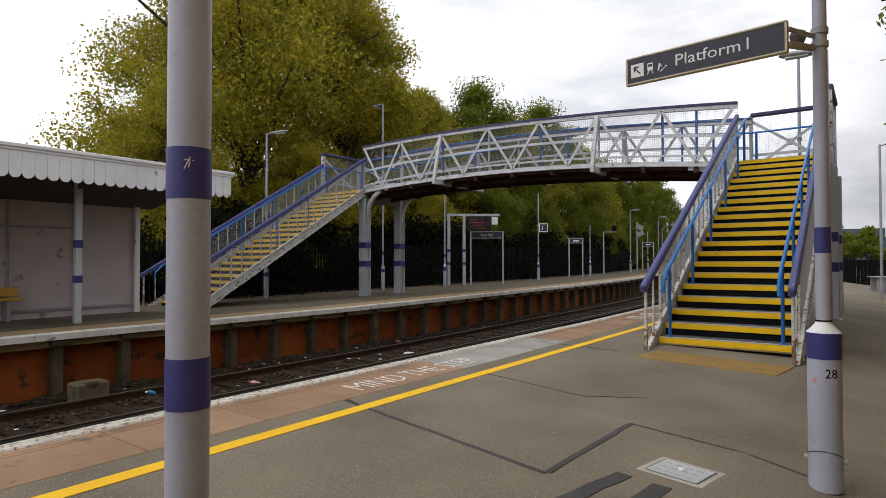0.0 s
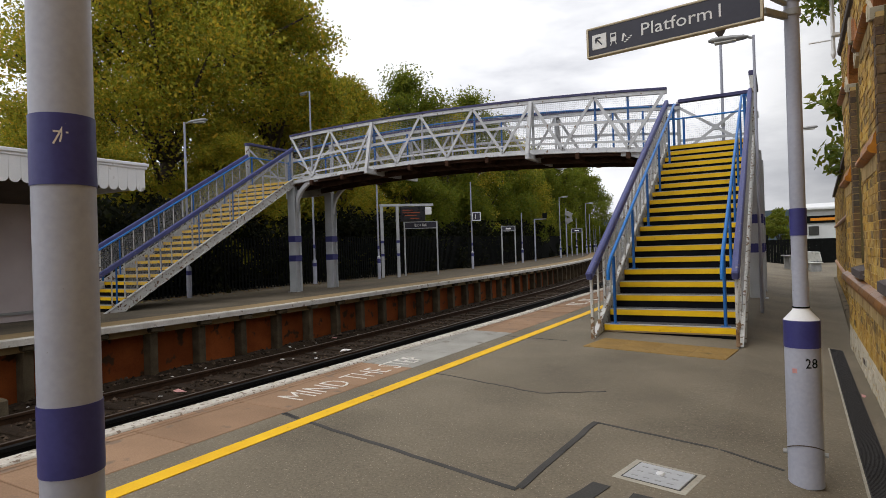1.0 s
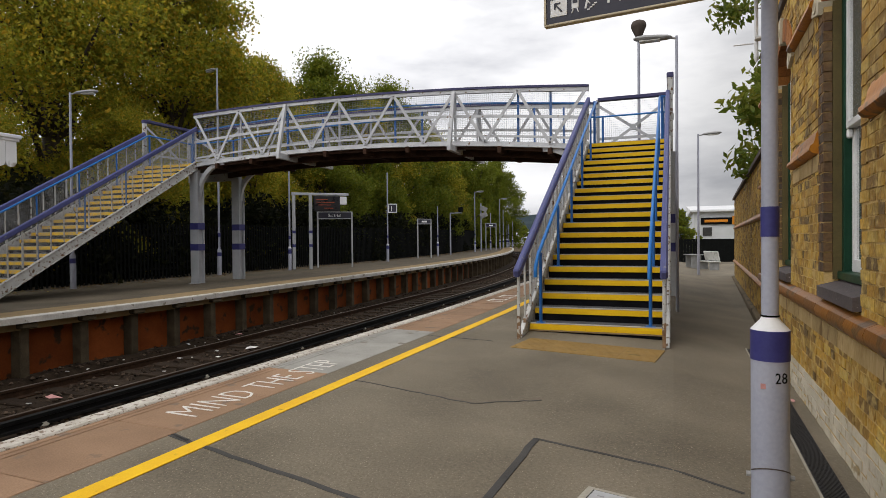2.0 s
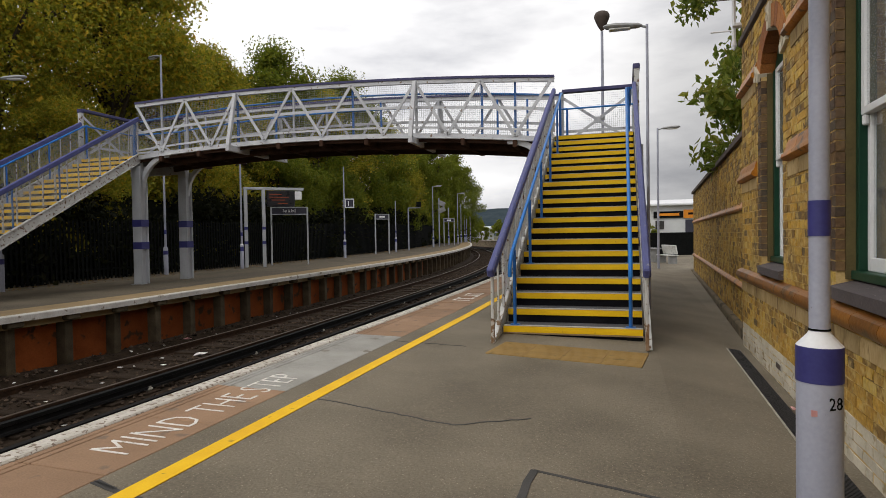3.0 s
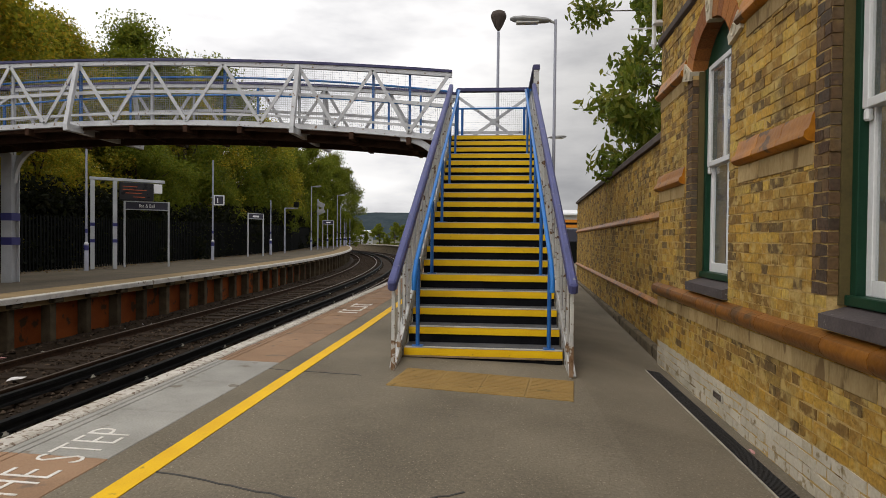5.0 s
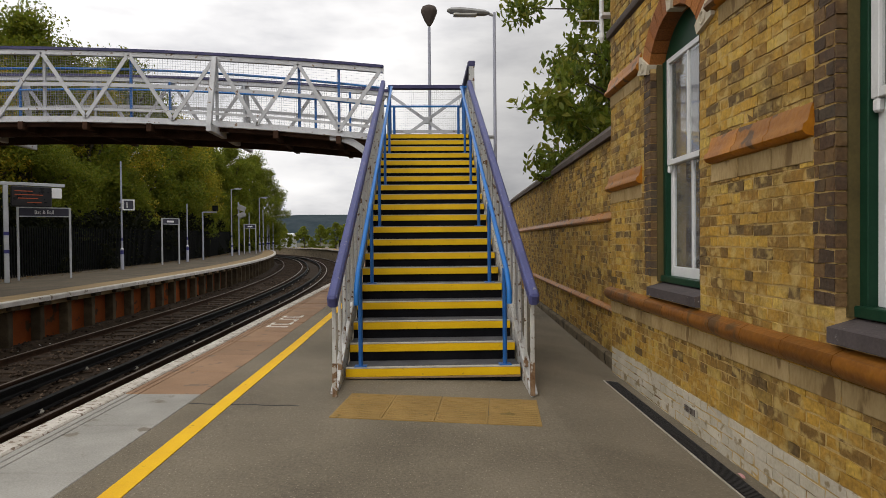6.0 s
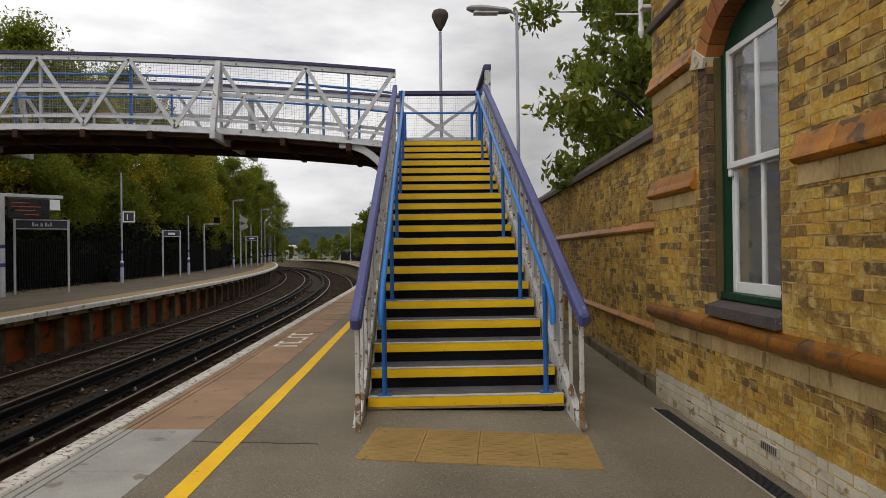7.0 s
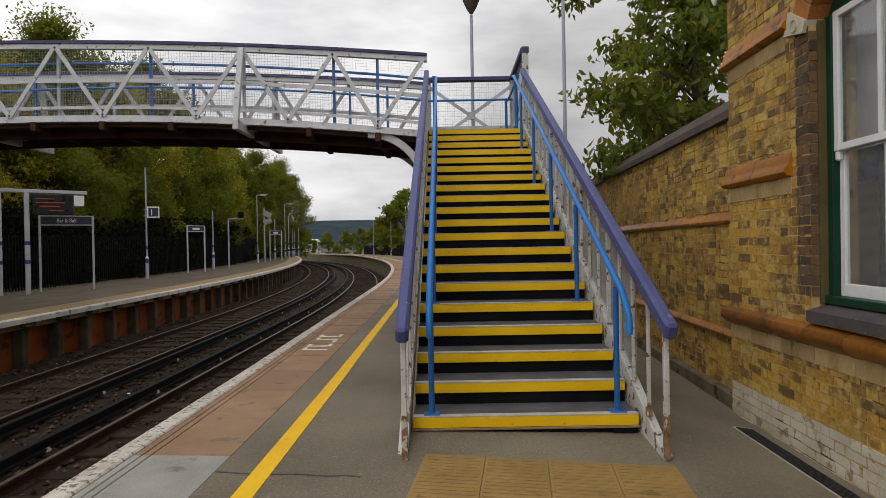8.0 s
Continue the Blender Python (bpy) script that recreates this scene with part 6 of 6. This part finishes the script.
part("cover", Geo().box(-0.155, 0.155, -0.125, 0.125, -0.02, 0.008, 0.003), GREY_PAINT, mh)
part("gap", Geo().box(-0.163, 0.163, -0.133, 0.133, -0.02, 0.0045), PATCH, mh)
g = Geo()
for i in range(4):
    for j in range(3):
        g.box(-0.12 + 0.065 * i, -0.085 + 0.065 * i, -0.09 + 0.075 * j, -0.083 + 0.075 * j, 0.008, 0.010)
part("tread_pattern", g, LAMP_GREY, mh)
part("lifting_eye", Geo().lathe(0, 0.02, [(0.025, 0.008), (0.02, 0.016), (0.006, 0.018)], 10), SIGN_WHITE, mh)

drain = thing("drain_channel", "black slotted drain channel along the station wall", "drain", kind="structure")
DX, DY = 1.785, 0.62
dline = lambda y, off: on(DX + off + 0.026 * (y - DY), y)
lift = lambda p, h: (p[0], p[1], p[2] + h)
ends = (-12, DY)
part("channel", Geo().poly([lift(dline(y, q), h) for y in ends for q in (0.0, 0.145) for h in (0.004, -0.02)], [(0, 2, 6, 4), (0, 1, 3, 2), (4, 6, 7, 5), (0, 4, 5, 1), (2, 3, 7, 6)]), PATCH, drain)
part("channel_edge", Geo().poly([lift(dline(y, q), h) for y in ends for q in (-0.014, 0.0) for h in (0.007, -0.02)], [(0, 2, 6, 4), (0, 1, 3, 2), (4, 6, 7, 5), (0, 4, 5, 1), (2, 3, 7, 6)]), PALE_CONCRETE, drain)
part("channel_edge", Geo().poly([lift(dline(y, q), h) for y in (DY, DY + 0.016) for q in (-0.014, 0.145) for h in (0.008, -0.02)], [(0, 2, 6, 4), (0, 1, 3, 2), (4, 6, 7, 5), (0, 4, 5, 1), (2, 3, 7, 6)]), PALE_CONCRETE, drain)
fall = math.degrees(math.atan(0.147))
bar = Geo().box(0.006, 0.139, -0.006, 0.006, 0.003, 0.012).mesh("grate_bar", GRATE)
for i in range(280):
    x, y, z = dline(DY - 0.02 - 0.022 * i, 0.0)
    piece("grate_bar", bar, drain, pose(x, y, z, 0, fall, 0))
part("wall_vent", Geo().box(WX - 0.02, WX, -1.12, -0.90, -0.11, -0.04, 0.004), PALE_CONCRETE, wall)
for i in range(8):
    part("vent_slot", Geo().box(WX - 0.023, WX - 0.018, -1.10 + 0.026 * i, -1.085 + 0.026 * i, -0.10, -0.05), COPE_DARK, wall)

# litter along the track and platform
rl = random.Random(5)


def scrap(x, y, z, size, material, label, name="litter"):
    g = Geo()
    n = 7
    pts = [(size * rl.uniform(0.5, 1.1) * math.cos(2 * math.pi * i / n), size * 0.55 * rl.uniform(0.5, 1.1) * math.sin(2 * math.pi * i / n), rl.uniform(0.0, size * 0.35)) for i in range(n)]
    g.poly(pts + [(0, 0, size * 0.4), (0, 0, -0.002)], [(i, (i + 1) % n, n) for i in range(n)] + [((i + 1) % n, i, n + 1) for i in range(n)])
    ob = part(name, g, material)
    ob.location = (x, y, z)
    ob.rotation_euler = (0, 0, rl.uniform(0, 6))
    return tagged(ob, label, "litter", "scattered litter")


for i in range(60):
    s = rl.uniform(-6, 16)
    d = rl.choice([rl.uniform(-9.1, -8.5), rl.uniform(-8.2, -7.0), rl.uniform(-9.1, -8.6), rl.uniform(-6.3, -5.8)])
    scrap(*line(s, d), -1.0 if d < -8.5 else -1.05, rl.uniform(0.03, 0.075), LITTER, "crumpled pale paper litter on the ballast")
scrap(-7.6, -1.9, -1.04, 0.16, LITTER_PINK, "crumpled pink wrapper on the sleepers")
scrap(-7.5, 2.4, -1.04, 0.15, LITTER, "crumpled white bag on the sleepers")
scrap(-8.8, 3.6, -0.99, 0.14, LITTER_PINK, "crumpled pink wrapper by the panelled wall")
scrap(1.88, -2.0, gz(1.88) + 0.01, 0.05, LITTER_PINK, "small pink wrapper on the drain")
bottle = thing("bottle", "blue plastic bottle lying on the ballast", "bottle")
bottle.matrix_basis = pose(-8.0, -3.55, -0.98, 70, 0, 30)
part("body", Geo().lathe(0, 0, [(0.035, 0), (0.04, 0.02), (0.04, 0.15), (0.015, 0.20), (0.015, 0.22)], 12), LITTER_BLUE, bottle, smooth=True)
part("cap", Geo().lathe(0, 0, [(0.017, 0.22), (0.017, 0.24)], 10), SIGN_WHITE, bottle)
tagged(part("concrete_block", Geo().box(-8.78, -8.42, -4.55, -4.05, -1.05, -0.72, 0.03), CONCRETE), "rough concrete block at the foot of the panelled wall", "block")

# fallen leaves and grit on the far platform edge and the ballast
g = Geo()
for i in range(900):
    s = rl.uniform(-10, 40)
    d = fd(s) + 0.15 + abs(rl.gauss(0, 0.5))
    x, y = line(s, d)
    r = rl.uniform(0.02, 0.05)
    z = fz(d) + 0.006
    a = rl.uniform(0, 6)
    g.poly([(x + r * math.cos(a + q), y + r * math.sin(a + q), z + rl.uniform(0, 0.015)) for q in (0, 1.3, 3.1, 4.6)], [(0, 1, 2, 3)])
tagged(part("fallen_leaves", g, LEAVES), "dry fallen leaves along the fence", "leaves", kind="stuff")
g = Geo()
for i in range(26):
    s, d = rl.uniform(-2, 14), -3.0 - abs(rl.gauss(0, 0.12))
    x, y = line(s, d)
    for k in range(6):
        a = rl.uniform(0, 6.3)
        h = rl.uniform(0.05, 0.16)
        g.poly([(x - 0.006, y, -0.95), (x + 0.006, y, -0.95), (x + 0.05 * math.cos(a), y + 0.05 * math.sin(a), -0.75 + h * 3)], [(0, 1, 2)])
tagged(part("weeds", g, LEAVES_BIG), "thin green weeds by the platform edge", "weeds", kind="stuff")

# ---- beyond the yard wall ----
yf = thing("boarded_fence", "tall black fence at the end of the platform", "fence")
for i in range(44):
    x = -0.2 + i * 0.15
    part("fence_board", Geo().box(x, x + 0.145, 27.0 + 0.06 * i, 27.04 + 0.06 * i, -0.15, 1.22), BLACK, yf)
part("fence_rail", Geo().beam((-0.2, 27.08, 1.0), (6.4, 29.7, 1.0), 0.06, 0.08), BLACK, yf)
seat = thing("bench", "pale grey metal platform bench before the black fence", "bench")
seat.matrix_basis = pose(2.35, 20.5, -0.2, 0, 0, -70)
part("seat", Geo().box(-0.7, 0.7, -0.22, 0.22, 0.42, 0.46, 0.01), LAMP_GLASS, seat)
part("backrest", Geo().box(-0.7, 0.7, -0.03, 0.03, 0.5, 0.9, 0.01, m=pose(0, 0.26, 0.0, 12, 0, 0)), LAMP_GLASS, seat)
for x in (-0.55, 0.55):
    part("leg", Geo().box(x - 0.03, x + 0.03, -0.2, 0.2, 0, 0.42, 0.005), LAMP_GREY, seat)
table = thing("picnic_table", "pale green metal table beside the platform bench", "table")
table.matrix_basis = pose(1.75, 21.3, -0.2, 0, 0, -70)
part("tabletop", Geo().box(-0.45, 0.45, -0.3, 0.3, 0.70, 0.74, 0.01), LAMP_GREY, table)
for x in (-0.3, 0.3):
    part("leg", Geo().box(x - 0.03, x + 0.03, -0.22, 0.22, 0.03, 0.70, 0.005), LAMP_GREY, table)
    part("foot", Geo().box(x - 0.04, x + 0.04, -0.28, 0.28, 0, 0.03, 0.004), LAMP_GREY, table)
shed = thing("retail_shed", "white clad retail shed with an orange sign beyond the station", "shed")
part("wall", Geo().box(3.2, 40, 70, 95, -1.3, 4.7), SHED_WHITE, shed)
part("roof", Geo().poly([(2.8, 69.6, 4.7), (40, 69.6, 4.7), (40, 95, 6.4), (2.8, 95, 6.4), (2.8, 69.6, 4.45), (40, 69.6, 4.45), (40, 95, 4.5), (2.8, 95, 4.5)], [(0, 1, 2, 3), (4, 7, 6, 5), (0, 4, 5, 1), (1, 5, 6, 2), (2, 6, 7, 3), (3, 7, 4, 0)]), SIGN_WHITE, shed)
part("sign_panel", Geo().box(7.4, 12.5, 69.8, 69.98, 2.9, 3.9), ORANGE, shed)
part("sign_panel", Geo().box(4.0, 7.35, 69.8, 69.98, 2.95, 3.75), BLACK, shed)
part("lettering_bar", Geo().box(4.4, 6.9, 69.74, 69.79, 3.2, 3.5), ORANGE, shed)
part("lettering_bar", Geo().box(7.9, 11.8, 69.74, 69.79, 3.3, 3.55), BLACK, shed)
part("gutter", Geo().box(2.8, 40, 69.35, 69.6, 4.42, 4.62, 0.03), SHED_WHITE, shed)
part("shutter", Geo().box(7.6, 12.0, 69.9, 69.98, -1.3, 2.7), SIGN_DARK, shed, "dark roller shutter")
part("window", Geo().box(4.2, 5.2, 69.9, 69.98, 1.6, 2.6), ROOM_DARK, shed)
far_shed = thing("warehouse", "white roofed warehouse beyond the bend", "shed")
part("wall", Geo().box(-56, -36, 150, 165, -1.3, 1.9), SHED_WHITE, far_shed)
part("roof", Geo().poly([(-57, 149, 1.9), (-35, 149, 1.9), (-35, 157, 3.6), (-57, 157, 3.6), (-57, 166, 1.9), (-35, 166, 1.9)], [(0, 1, 2, 3), (3, 2, 5, 4), (0, 3, 4), (1, 5, 2), (0, 4, 5, 1)]), SIGN_WHITE, far_shed)
cf = thing("platform_fence", "dark fence along the curved end of the platform", "fence")
for i in range(40):
    s = 30 + 1.1 * i
    x, y = line(s, 1.6)
    part("fence_panel", Geo().box(-0.03, 0.03, -0.54, 0.54, -0.13, 1.5, 0.0, m=pose(x, y, 0, 0, 0, math.degrees(heading(s)))), BLACK, cf)
for st in (34, 39, 45, 51, 58, 66):
    x, y = line(st, 0.7)
    street_lamp(x, y, -0.12, 4.6, 10, "curved platform lamps", "grey lamp column with oval head on the curved platform end")
mast = thing("wall_mast", "thin white bracket mast fixed high on the station corner", "mast")
part("mast", Geo().tube([(1.985, 1.33, 3.78), (1.985, 1.33, 5.6)], 0.026, 8), WHITE_BOARD, mast, smooth=True)
part("finial", Geo().lathe(1.985, 1.33, [(0.012, 3.66), (0.035, 3.72), (0.03, 3.78)], 10), WHITE_BOARD, mast)
for z in (3.95, 4.5):
    part("wall_clip", Geo().box(1.96, 2.09, 1.225, 1.35, z, z + 0.04, 0.004), WHITE_BOARD, mast)
part("cross_piece", Geo().tube([(1.70, 1.33, 3.92), (2.0, 1.33, 3.92)], 0.010, 6), WHITE_BOARD, mast)
